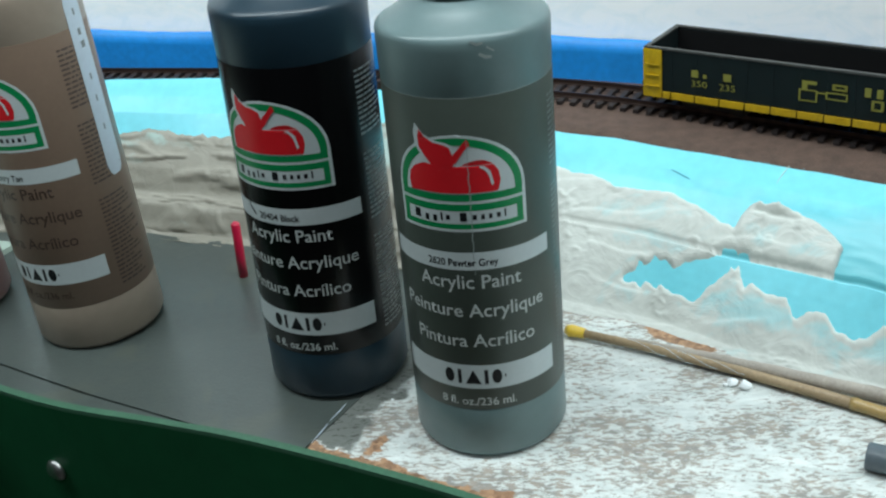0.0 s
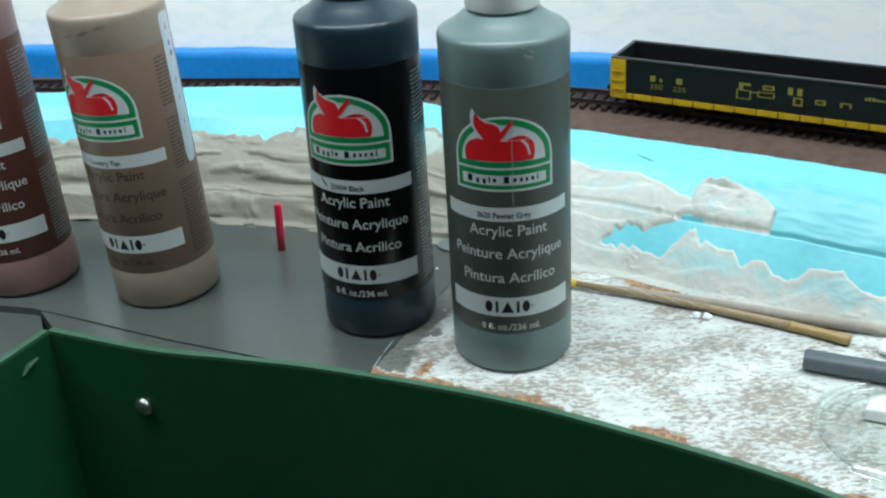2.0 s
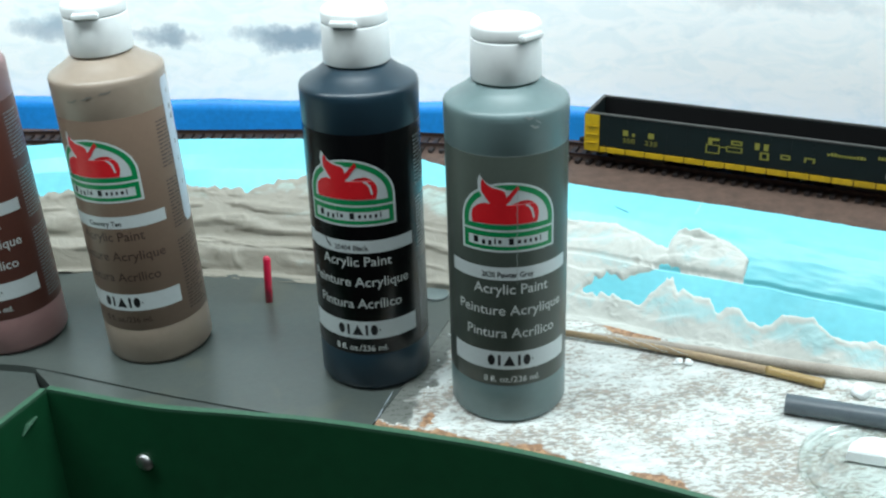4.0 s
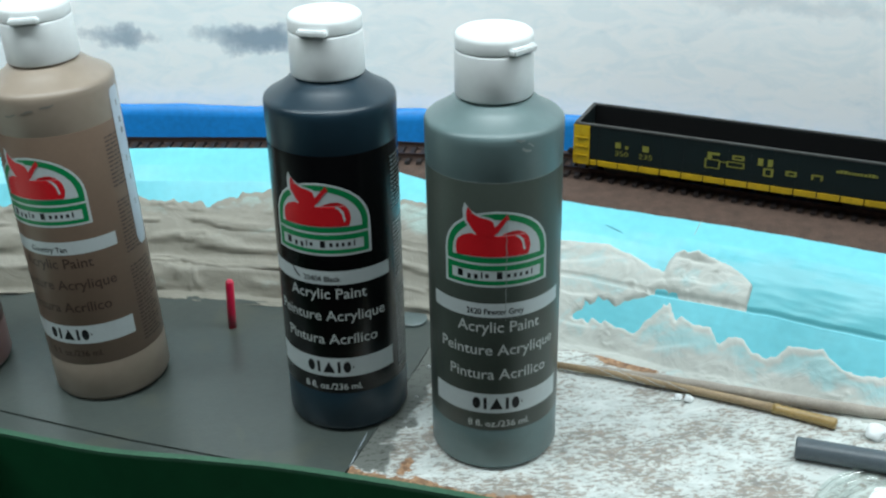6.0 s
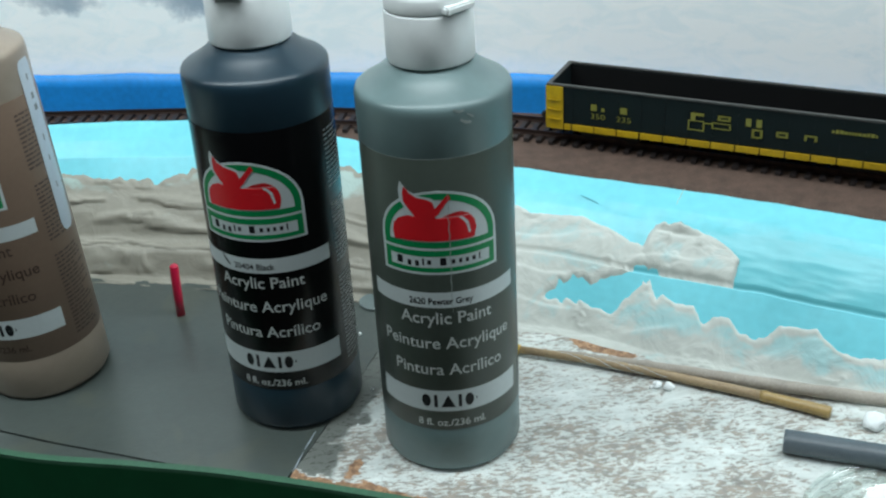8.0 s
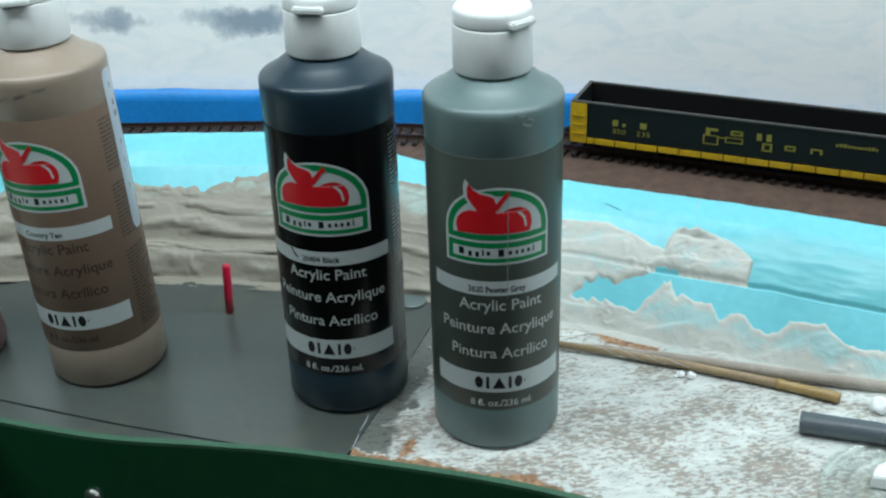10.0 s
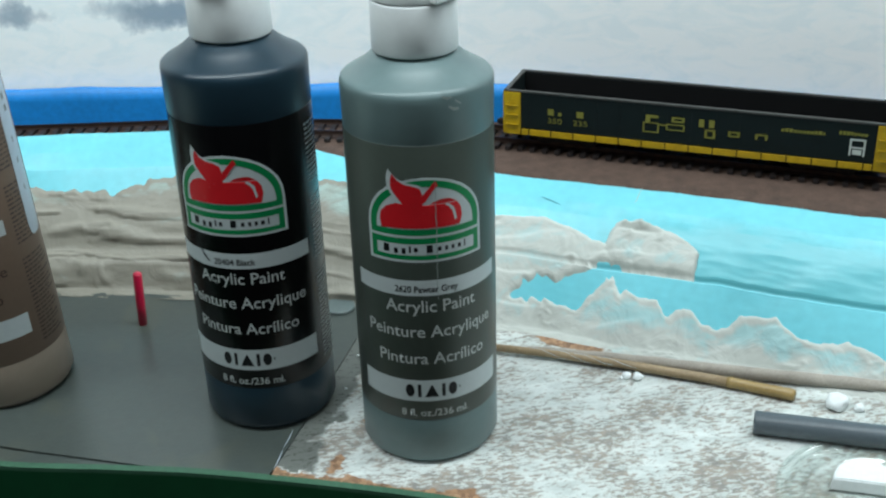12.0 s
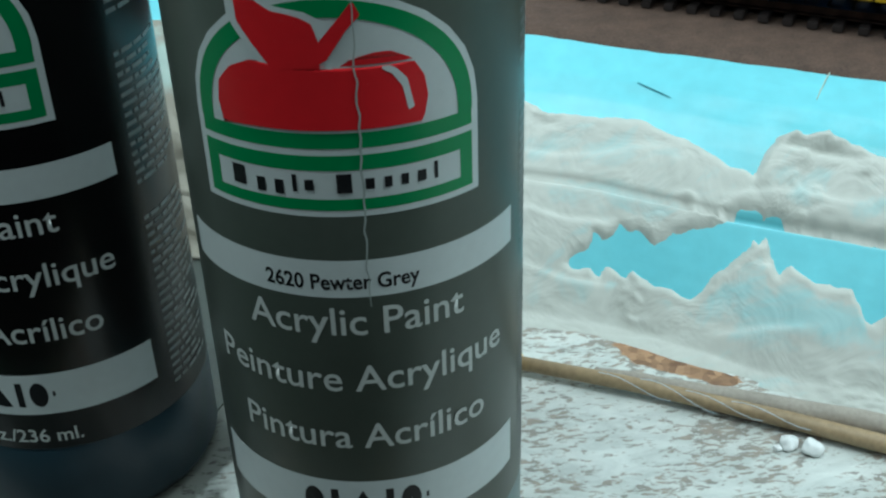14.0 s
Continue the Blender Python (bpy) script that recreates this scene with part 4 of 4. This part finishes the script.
    part("maker_mark", loop_sheet([(-2.8, zc - 2.8), (0.0, zc + 2.8), (2.6, zc - 2.8)], [(-1.0, zc - 2.8), (0.0, zc - 2.6), (1.0, zc - 2.8)], r2, az), INK, label, smooth=True)
    # small print round the side, in broken words
    rng = random.Random(7)
    z = 127.0
    while z > 25:
        if not (98 < z < 104 or 66 < z < 70):
            x0, end = 0.0, rng.uniform(9, 18)
            while x0 < end:
                word = rng.uniform(1.2, 4.2)
                part("small_print", wrap(strip(x0, min(x0 + word, end + 0.5), -0.42, 0.42), r2, az + 1.29, z), fine, label, smooth=True)
                x0 += word + 0.6
        z -= 1.9
    # cap
    n = 120
    rib = []
    bm = bmesh.new()
    for z, grow in ((160.2, 0.0), (160.8, 0.25), (177.2, 0.1), (178.0, -0.2)):
        ring = []
        for k in range(n):
            rr = 15.0 + grow + (0.02 if k % 2 else -0.02) * (1 if 160.5 < z < 177.5 else 0)
            ring.append(bm.verts.new((rr * math.cos(2 * math.pi * k / n), rr * math.sin(2 * math.pi * k / n), z)))
        rib.append(ring)
    for a2, b2 in zip(rib, rib[1:]):
        for k in range(n):
            bm.faces.new((a2[k], a2[(k + 1) % n], b2[(k + 1) % n], b2[k]))
    bm.faces.new(rib[0][::-1])
    bm.faces.new(rib[-1])
    cap = part("cap", bm, WHITE_CAP, b, "white ribbed flip-top cap", True)
    lid = lathe([(14.2, 178.1), (14.9, 178.3), (15.0, 178.8), (15.0, 182.6), (14.5, 183.9), (13.4, 184.7), (10, 185.1), (0.4, 185.3)], 64)
    bmesh.ops.recalc_face_normals(lid, faces=lid.faces)
    part("lid", lid, WHITE_CAP, cap, smooth=True)
    lip = block(-6.2, -16.7, 178.5, 6.2, -12.5, 181.2, bevel=0.6)
    bmesh.ops.rotate(lip, cent=(0, 0, 0), matrix=Matrix.Rotation(az + turn, 3, "Z"), verts=lip.verts)
    part("thumb_lip", lip, WHITE_CAP, cap)
    return b


def plastic(name, rgb, rough=0.34):
    return material(name, lin(*rgb), rough, var=0.06, scale=30, subsurface=0.12)


grey_bottle = bottle("grey paint bottle with white flip-top cap on scraped board", 18.6, 362.8, -0.105, plastic("grey_bottle_plastic", (102, 122, 123)), material("grey_label", lin(72, 80, 74), 0.34, var=0.05, spec=0.35), PRINT, ("2620 Pewter Grey", 23.5), 0.75)
black_bottle = bottle("black paint bottle with white flip-top cap on grey tabletop", -44.3, 399.0, -0.30, plastic("black_bottle_plastic", (29, 50, 62)), material("black_label", lin(7, 7, 9), 0.25, var=0.1, spec=0.36), PRINT, ("20404 Black", 16.5), -0.05)
tan_bottle = bottle("tan paint bottle with white cap and pale side strip", -158.4, 438.6, -0.38, plastic("tan_bottle_plastic", (150, 136, 122)), material("tan_label", lin(120, 101, 87), 0.38, var=0.05, spec=0.35), material("tan_print", lin(66, 50, 42), 0.45, var=0.05), ("Country Tan", 18.0), 0.3, 2.5, TAN_FINE, -2.3)
brown_bottle = bottle("reddish brown paint bottle with white cap on grey tabletop", -238.8, 458, -0.157, plastic("brown_bottle_plastic", (140, 108, 106)), material("brown_label", lin(88, 52, 44), 0.38, var=0.06, spec=0.35), PRINT, ("", 0), 0.3, 2.5, FINE_PRINT, -2.3)
# pale upright strip near the tan bottle's right edge
strip_patch = sheet([(0, 76), (0.8, 72.8), (2.6, 71), (7.4, 71), (9.2, 72.8), (10, 76), (10, 143), (9.2, 145.4), (7.6, 146.5), (2.4, 146.5), (0.8, 145.4), (0, 143)], R + 0.3, 1.22)
tan_strip = part("side_strip", strip_patch, PALE_WHITE, tan_bottle, "pale side strip with tiny marks", True)
for z, w in ((139, 1.2), (131, 2.0), (126, 2.6), (113, 1.0), (104, 1.0), (92, 0.8)):
    part("strip_mark", wrap(strip(4.2, 4.2 + w, z - 1.6, z + 1.0), R + 0.36, 1.22), FINE_PRINT, tan_strip, smooth=True)
PALE_MARK = material("pale_scuff", lin(150, 160, 158), 0.4, var=0.1)
DARK_MARK = material("dark_smear", lin(120, 116, 110), 0.4, var=0.1)


def scuff(parent, name, mat, points, width, r):
    """A thin mark drawn on a bottle: (angle in degrees, height) pairs."""
    bm = bmesh.new()
    rows = []
    for i, (deg, z) in enumerate(points):
        a, b = points[max(i - 1, 0)], points[min(i + 1, len(points) - 1)]
        dx, dz = math.radians(b[0] - a[0]) * R, b[1] - a[1]
        n = math.hypot(dx, dz) or 1
        w = width * (0.4 + 0.6 * math.sin(math.pi * (i + 0.5) / len(points)))
        rows.append([bm.verts.new((r * math.sin(math.radians(deg) + s * w * dz / n / R), -r * math.cos(math.radians(deg) + s * w * dz / n / R), z - s * w * dx / n)) for s in (-1, 1)])
    for a, b in zip(rows, rows[1:]):
        bm.faces.new((a[0], a[1], b[1], b[0]))
    bmesh.ops.recalc_face_normals(bm, faces=bm.faces)
    return part(name, bm, mat, parent)


rng = random.Random(3)
scuff(grey_bottle, "label_crease", PALE_MARK, [(2.2 - (121 - z) * 0.02 + rng.uniform(-0.5, 0.5), z) for z in np.linspace(121, 74, 30)], 0.16, R + 0.34)
scuff(grey_bottle, "scuff", PALE_MARK, [(9, 150.6), (13, 149.6), (17, 149.9)], 0.5, R + 0.3)
scuff(grey_bottle, "scuff", PALE_MARK, [(14, 146.8), (18, 145.6), (22, 145.4)], 0.6, R + 0.36)
scuff(grey_bottle, "scuff", PALE_MARK, [(19, 148.6), (24, 147.0)], 0.35, R + 0.36)
scuff(grey_bottle, "label_seam_line", PALE_MARK, [(d, 133.7 + 0.15 * math.sin(d)) for d in range(-80, 84, 4)], 0.12, R + 0.12)
for d0, d1, z in ((-34, -20, 142.6), (-17, -2, 144.2), (1, 14, 146.0)):
    scuff(tan_bottle, "smear", DARK_MARK, [(d, z + 0.1 * (d - d0) + 0.3 * math.sin(d * 0.5)) for d in range(d0, d1, 3)], 0.45, R + 0.36)
scuff(black_bottle, "band_nick", INK, [(-47, 82.0), (-45, 80.2), (-42, 78.6), (-40, 77.8)], 0.5, R + 0.2)

# ---- gondola car ----
car_turn = math.degrees(math.atan2(-0.504, 0.864))
car = thing("gondola_car", (84, 511, 59.6), "dark open gondola car with yellow ends standing on track", "model train", turn=car_turn)
L, W, Z0, Z1 = 184.0, 32.0, 6.1, 28.0
for a in ((0, 0, Z0, L, 1.0, Z1), (0, W - 1.0, Z0, L, W, Z1)):
    part("side_wall", block(*a), CAR_BLACK, car)
for a in ((0, 1.0, Z0, 1.2, W - 1, Z1 - 0.2), (L - 1.2, 1.0, Z0, L, W - 1, Z1 - 0.2)):
    part("end_wall", block(*a), CAR_BLACK, car)
part("car_floor", block(1.2, 1.0, Z0, L - 1.2, W - 1, Z0 + 2.0), CAR_IN, car)
for a in ((1.25, 1.05, Z0 + 2.05, L - 1.25, 1.3, Z1 - 0.6), (1.25, W - 1.3, Z0 + 2.05, L - 1.25, W - 1.05, Z1 - 0.6)):
    part("lining", block(*a), CAR_IN, car, "black inside lining")
for a in ((-0.5, -0.6, Z1, L + 0.5, 1.2, Z1 + 1.0), (-0.5, W - 1.2, Z1, L + 0.5, W + 0.6, Z1 + 1.0), (-0.5, 1.25, Z1, 1.6, W - 1.25, Z1 + 1.0), (L - 1.6, 1.25, Z1, L + 0.5, W - 1.25, Z1 + 1.0)):
    part("top_rail", block(*a, bevel=0.2), CAR_RIM, car, "thin grey top rail")
posts = 15
for k in range(posts):
    x = 12.5 + k * (L - 25) / (posts - 1)
    part("side_post", block(x - 0.5, -0.22, Z0 + 2.9, x + 0.8, 0.05, Z1 - 0.1, bevel=0.15), CAR_BLACK, car)
for k in range(posts + 1):
    x0 = 8.4 + 0.3 if k == 0 else 12.5 + (k - 1) * (L - 25) / (posts - 1) + 0.3
    x1 = L - 8.7 if k == posts else 12.5 + k * (L - 25) / (posts - 1) - 0.3
    part("sill_plate", block(x0, -0.8, Z0 - 0.2, x1, -0.02, Z0 + 2.9, bevel=0.15), YELLOW, car, "yellow sill plate")
for x0, x1 in ((-0.4, 8.2), (L - 8.2, L + 0.4)):
    corner = part("corner_panel", block(x0, -0.9, Z0 - 0.2, x1, -0.03, Z1 - 0.05, bevel=0.2), YELLOW, car, "yellow corner panel")
    for z in (11, 16, 21):
        part("ladder_rung", block(x0 + 1.2, -2.0, z, x1 - 1.2, -1.3, z + 0.7, bevel=0.2), YELLOW, corner)
        part("ladder_bracket", block(x0 + 1.2, -1.4, z, x0 + 1.9, -0.85, z + 0.7), YELLOW, corner)
        part("ladder_bracket", block(x1 - 1.9, -1.4, z, x1 - 1.2, -0.85, z + 0.7), YELLOW, corner)
part("end_panel", block(-0.9, -0.4, Z0, -0.05, W, Z1 - 0.05, bevel=0.2), YELLOW, car, "yellow end panel")


def on_side(bm, x, z):
    for v in bm.verts:
        v.co = Vector((x + v.co.x, -0.62, z + v.co.y))
    return bm


def side_bar(x0, x1, z0, z1, mat, name="mark"):
    return part(name, block(x0, -0.68, z0, x1, -0.58, z1), mat, car)


for x, w in ((22.3, 3.0), (27.6, 1.6), (36.9, 3.4)):
    side_bar(x, x + w, 17.6, 20.8 if w != 1.6 else 19.4, CAR_PRINT, "owner_mark")
part("car_number", on_side(text_bm("350", 4.0, 7.2), 25.9, 14.6), CAR_PRINT, car)
part("car_number", on_side(text_bm("235", 4.0, 7.2), 38.7, 14.6), CAR_PRINT, car)
# brand emblem on the side as plain shapes
for x0, x1, z0, z1 in ((58, 60, 18.2, 22.2), (60, 63.4, 20.8, 22.2), (69, 74.4, 19.6, 20.4), (69, 74.4, 21.4, 22.2), (69, 70, 19.6, 22), (73.4, 74.4, 19.6, 22), (80.4, 82.6, 18.6, 22.4), (84.6, 86.8, 18.6, 22.4),
                       (83, 84, 13.2, 17.6), (86.4, 87.4, 13.2, 17.6), (83, 87.4, 16.8, 17.6), (83, 87.4, 13.2, 14), (92.6, 97.4, 15.0, 15.8), (92.6, 97.4, 17, 17.8), (92.6, 93.6, 15, 17.8), (96.4, 97.4, 15, 17.8),
                       (103.6, 108.6, 17, 17.8), (103.6, 104.6, 15, 17.8), (107.6, 108.6, 15, 17.8),
                       (57, 63.6, 18.0, 18.5), (57, 57.6, 13.6, 18), (57, 63.6, 13.4, 13.9), (63.2, 63.8, 13.4, 18.2), (63.6, 67, 17.4, 17.9), (66.8, 74.6, 18.0, 18.5), (66.8, 67.4, 15.6, 18.2), (66.8, 74.6, 15.4, 15.9), (74, 74.6, 15.4, 18.5)):
    side_bar(69.7 + 1.134 * (x0 - 57), 69.7 + 1.134 * (x1 - 57), z0 + 0.6, z1 + 0.6, CAR_PRINT, "emblem_bar")
for x0, x1, z0 in ((134, 153.4, 21.0), (159.4, 172, 22.2)):
    x = x0
    rng = random.Random(int(x0))
    while x < x1:
        w = rng.uniform(0.8, 1.7)
        side_bar(x, min(x + w, x1), z0, z0 + rng.choice((1.2, 1.2, 1.7)), CAR_PRINT, "lettering_bar")
        x += w + 0.4
for x0, x1, z0, z1 in ((164.5, 165.3, 12.4, 20.6), (170.6, 171.4, 12.4, 20.6), (165.3, 170.6, 19.8, 20.6), (165.3, 170.6, 16, 16.7), (165.9, 170, 13.0, 15.4)):
    side_bar(x0, x1, z0, z1, CAR_WHITE, "data_box")
for cx in (30, L - 30):
    truck = part("truck", block(cx - 15, 4.5, 1.4, cx + 15, 6.2, 6.2, bevel=0.8), TRUCK, car, "black wheel truck")
    part("side_frame", block(cx - 15, W - 6.2, 1.4, cx + 15, W - 4.5, 6.2, bevel=0.8), TRUCK, truck)
    part("bolster", block(cx - 4, 6.2, 3, cx + 4, W - 6.2, 6.0), TRUCK, truck)
    for dx in (-11, 11):
        for y0, y1 in ((6.9, 9.3), (W - 9.3, W - 6.9)):
            wheel = lathe([(0.5, 0), (5.2, 0), (5.2, 1.9), (5.9, 2.0), (5.9, 2.4), (0.5, 2.4)], 28)
            bmesh.ops.rotate(wheel, cent=(0, 0, 0), matrix=Matrix.Rotation(math.pi / 2, 3, "X"), verts=wheel.verts)
            bmesh.ops.translate(wheel, vec=(cx + dx, y1, 5.2), verts=wheel.verts)
            bmesh.ops.recalc_face_normals(wheel, faces=wheel.faces)
            part("wheel", wheel, TRUCK, truck)
for sx, x in ((-1, 0), (1, L)):
    part("coupler", block(x - 1 if sx > 0 else x - 9, W / 2 - 1.6, 4.0, x + 9 if sx > 0 else x + 1, W / 2 + 1.6, 7.0, bevel=0.6), TRUCK, car, "black knuckle coupler")

# ---- small things on the board ----
stick = thing("brush_handle", (0, 0, 0), "thin bamboo brush handle lying by the plaster edge", "brush")
part("shaft", rod([(53, 411.5, 3.0), (80, 399, 3.0), (110, 383, 2.8), (135, 368.5, 2.8), (147, 361, 2.8)], [1.7, 1.8, 1.95, 2.1, 2.2]), BAMBOO, stick, smooth=True)
part("grip_end", rod([(146, 361.6, 2.8), (147.5, 360.7, 2.9), (149, 359.8, 2.8), (158, 353.8, 2.8), (168.6, 346.4, 2.9), (169.4, 345.8, 2.9)], [2.2, 2.55, 2.3, 2.4, 2.6, 2.3]), BRASS, stick, "varnished golden end", smooth=True)
part("tip", rod([(46, 414.5, 3.2), (48, 413.5, 3.2), (53.4, 411.2, 3.1)], [1.8, 2.6, 2.1]), YTIP, stick, "yellow tip", smooth=True)
strip2 = rod([(70, 405.5, 3.0), (90, 396, 3.2), (120, 382.4, 3.4), (150, 368.6, 3.4), (180, 355.6, 3.4), (214, 341, 3.2)], [1.5, 2.2, 2.5, 2.6, 2.7, 2.5])
bmesh.ops.subdivide_edges(strip2, edges=[e for e in strip2.edges if e.calc_length() > 8], cuts=12)
for v in strip2.verts:
    v.co += Vector((0, 0, 0.6 * noise.noise(v.co / 6)))
tagged(link("plastered_dowel", strip2, DOWEL, True), "thin dowel dusted with white plaster along the slope's foot", "dowel")
pipe = thing("plastic_pipe", (0, 0, 0), "dark grey plastic pipe piece lying on the scraped board", "pipe")
ua = Vector((144, 329.5, 4.9))
ub = Vector((262, 276, 4.9))
part("tube", rod([ua, ua.lerp(ub, 0.004), ua.lerp(ub, 0.5), ub], [4.3, 4.7, 4.7, 4.7], 32), PVC, pipe, smooth=True)
# black disc on the solid end stands for the shade of a hollow
part("bore_shade", rod([ua - (ub - ua).normalized() * 0.06, ua + (ub - ua).normalized() * 0.3], [2.8, 2.8], 24), INK, pipe, "dark disc standing for shade in the pipe's end")

CLEAR = bpy.data.materials.new("clear_plastic")
CLEAR.use_nodes = True
ct = CLEAR.node_tree
ct.nodes.remove(ct.nodes["Principled BSDF"])
see = node(ct, "ShaderNodeBsdfTransparent", Color=(0.92, 0.95, 0.94, 1))
shine = node(ct, "ShaderNodeBsdfGlossy", Color=(1, 1, 1, 1), Roughness=0.12)
both = node(ct, "ShaderNodeMixShader", Fac=0.08)
ct.links.new(see.outputs[0], both.inputs[1])
ct.links.new(shine.outputs[0], both.inputs[2])
ct.links.new(both.outputs[0], ct.nodes["Material Output"].inputs[0])
lid_thing = thing("clear_lid", (172, 278, 0), "clear round plastic lid lying on the chip board", "lid")
disc_line = [(0.4, 0.3), (24, 0.3), (25, 1.6), (27, 1.7), (28.2, 0.3), (34.9, 0.3), (34.9, 1.1), (28.8, 1.1), (27.4, 2.5), (24.6, 2.4), (23.4, 1.1), (0.4, 1.1)]
rim_line = [(35.0, 0.3), (36, 2.6), (37.4, 3.2), (38.2, 2.6), (38.2, 0.4), (37.4, 0.4), (37.2, 2.2), (36.4, 1.8), (35.0, 1.1), (35.0, 0.3)]
for name, line, capped in (("disc", disc_line, True), ("rim", rim_line, False)):
    turned = lathe(line, 96, capped)
    bmesh.ops.remove_doubles(turned, verts=turned.verts, dist=0.001)
    bmesh.ops.recalc_face_normals(turned, faces=turned.faces)
    part(name, turned, CLEAR, lid_thing, smooth=True).visible_shadow = False

bm = bmesh.new()
ring = [(12.5 * math.cos(math.pi * k / 20), 15.0 * math.sin(math.pi * k / 20)) for k in range(21)]
lo = [bm.verts.new((x, y, 0)) for x, y in ring]
hi = [bm.verts.new((x * 0.94, y * 0.94 + 0.3, 5.0 + 0.3 * math.sin(x))) for x, y in ring]
bm.faces.new(hi)
bm.faces.new(lo[::-1])
for k in range(21):
    bm.faces.new((lo[k], lo[(k + 1) % 21], hi[(k + 1) % 21], hi[k]))
bmesh.ops.recalc_face_normals(bm, faces=bm.faces)
bmesh.ops.bevel(bm, geom=[e for e in bm.edges if e.verts[0].co.z > 3 and e.verts[1].co.z > 3], offset=0.5, segments=2, affect="EDGES")
chip = link("plaster_chip", bm, CHALK)
chip.matrix_world = pose(168 * MM, 283.5 * MM, 1.3 * MM, 0, 0, -24)
tagged(chip, "white half-round plaster chip on the clear lid", "plaster chip")


def crumb(x, y, z, r, seed):
    bm = bmesh.new()
    bmesh.ops.create_icosphere(bm, subdivisions=3, radius=r)
    for v in bm.verts:
        v.co *= 1 + 0.35 * noise.noise(v.co * (1.2 / r) + Vector((seed, 0, 0)))
        v.co.z *= 0.75
    ob = link("plaster_crumb", bm, CHALK, True)
    ob.matrix_world = pose(x * MM, y * MM, (z + 0.62 * r) * MM)
    return tagged(ob, "small white plaster crumb on the board", "plaster crumb", "plaster crumbs")


crumb(107, 378, 0, 2.0, 1)
crumb(111.5, 375.8, 0, 2.2, 2)
crumb(104.5, 377.5, 0, 0.9, 3)
crumb(184, 338, 0, 4.6, 4)
crumb(192, 334, 0, 2.2, 5)
for k, (x, y) in enumerate(((-20, 372), (-13, 396), (-5, 421), (-17, 440), (2, 449))):
    crumb(x, y, 0, 0.5 + 0.12 * (k % 4), 6 + k)

pin = rod([(-103, 473, 0), (-102.6, 472, 10), (-101.6, 470.5, 28.2), (-101.5, 470.4, 28.8)], [2.1, 2.15, 2.1, 1.6], 12)
tagged(link("red_stick", pin, RED_PLASTIC, True), "short red plastic stick standing in the tabletop", "stick")
disc = lathe([(7.4, 0), (7.6, 0.3), (7.6, 1.2), (7.2, 1.5), (0.3, 1.5)], 40)
bmesh.ops.recalc_face_normals(disc, faces=disc.faces)
disc = link("grey_disc", disc, DISC)
disc.location = (-9 * MM, 467 * MM, 0.05 * MM)
tagged(disc, "small flat grey disc on the tabletop", "disc")


def slope_mark(name, x0, y0, x1, y1, r, mat, label):
    pts = []
    for k in range(5):
        x, y = x0 + (x1 - x0) * k / 4, y0 + (y1 - y0) * k / 4
        ye, yf = lines_at(x)
        pts.append((x, y, float(slope_z(np.array(x), np.array((ye - y) / (ye - yf)))) + 0.35))
    return tagged(link(name, rod(pts, [r * 0.6, r, r, r, r * 0.5], 6), mat), label, "scratch")


for x0, y0, x1, y1 in ((-46.5, 346.5, -42.5, 358), (-42.0, 359.5, -37.5, 371)):
    line = rod([(x0, y0, 0.1), ((x0 + x1) / 2 + 0.3, (y0 + y1) / 2, 0.15), (x1, y1, 0.1)], [0.12, 0.3, 0.1], 6)
    tagged(link("paint_scratch", line, PALE_WHITE), "thin white scratch along the seam of the boards", "scratch", "seam scratches")
# one dark and one pale thin line laid on the foam
TEAL_LINE = material("teal_line", lin(50, 130, 146), 0.6, var=0.1)
slope_mark("foam_line", 92, 467, 99, 460, 0.18, TEAL_LINE, "thin dark line on the turquoise foam")
slope_mark("foam_line", 132, 447, 141, 459, 0.2, PALE, "thin pale line on the turquoise foam")
fibre_rng = random.Random(11)
for k in range(4):
    x, y = 70 + 9 * k, 400 - 4.5 * k
    bend, lean = fibre_rng.uniform(2, 5), fibre_rng.uniform(0, 3)
    pts = [(x + 2.0 * i, y - 1.1 * i + bend * math.sin(lean + 0.5 * i) * 0.6, 5.7 + 0.7 * math.sin(0.7 * i)) for i in range(8)]
    tagged(link("loose_fibre", rod(pts, [0.1] * 8, 5), PALE_WHITE), "fine pale fibre clinging to the brush handle", "fibre", "loose fibres")
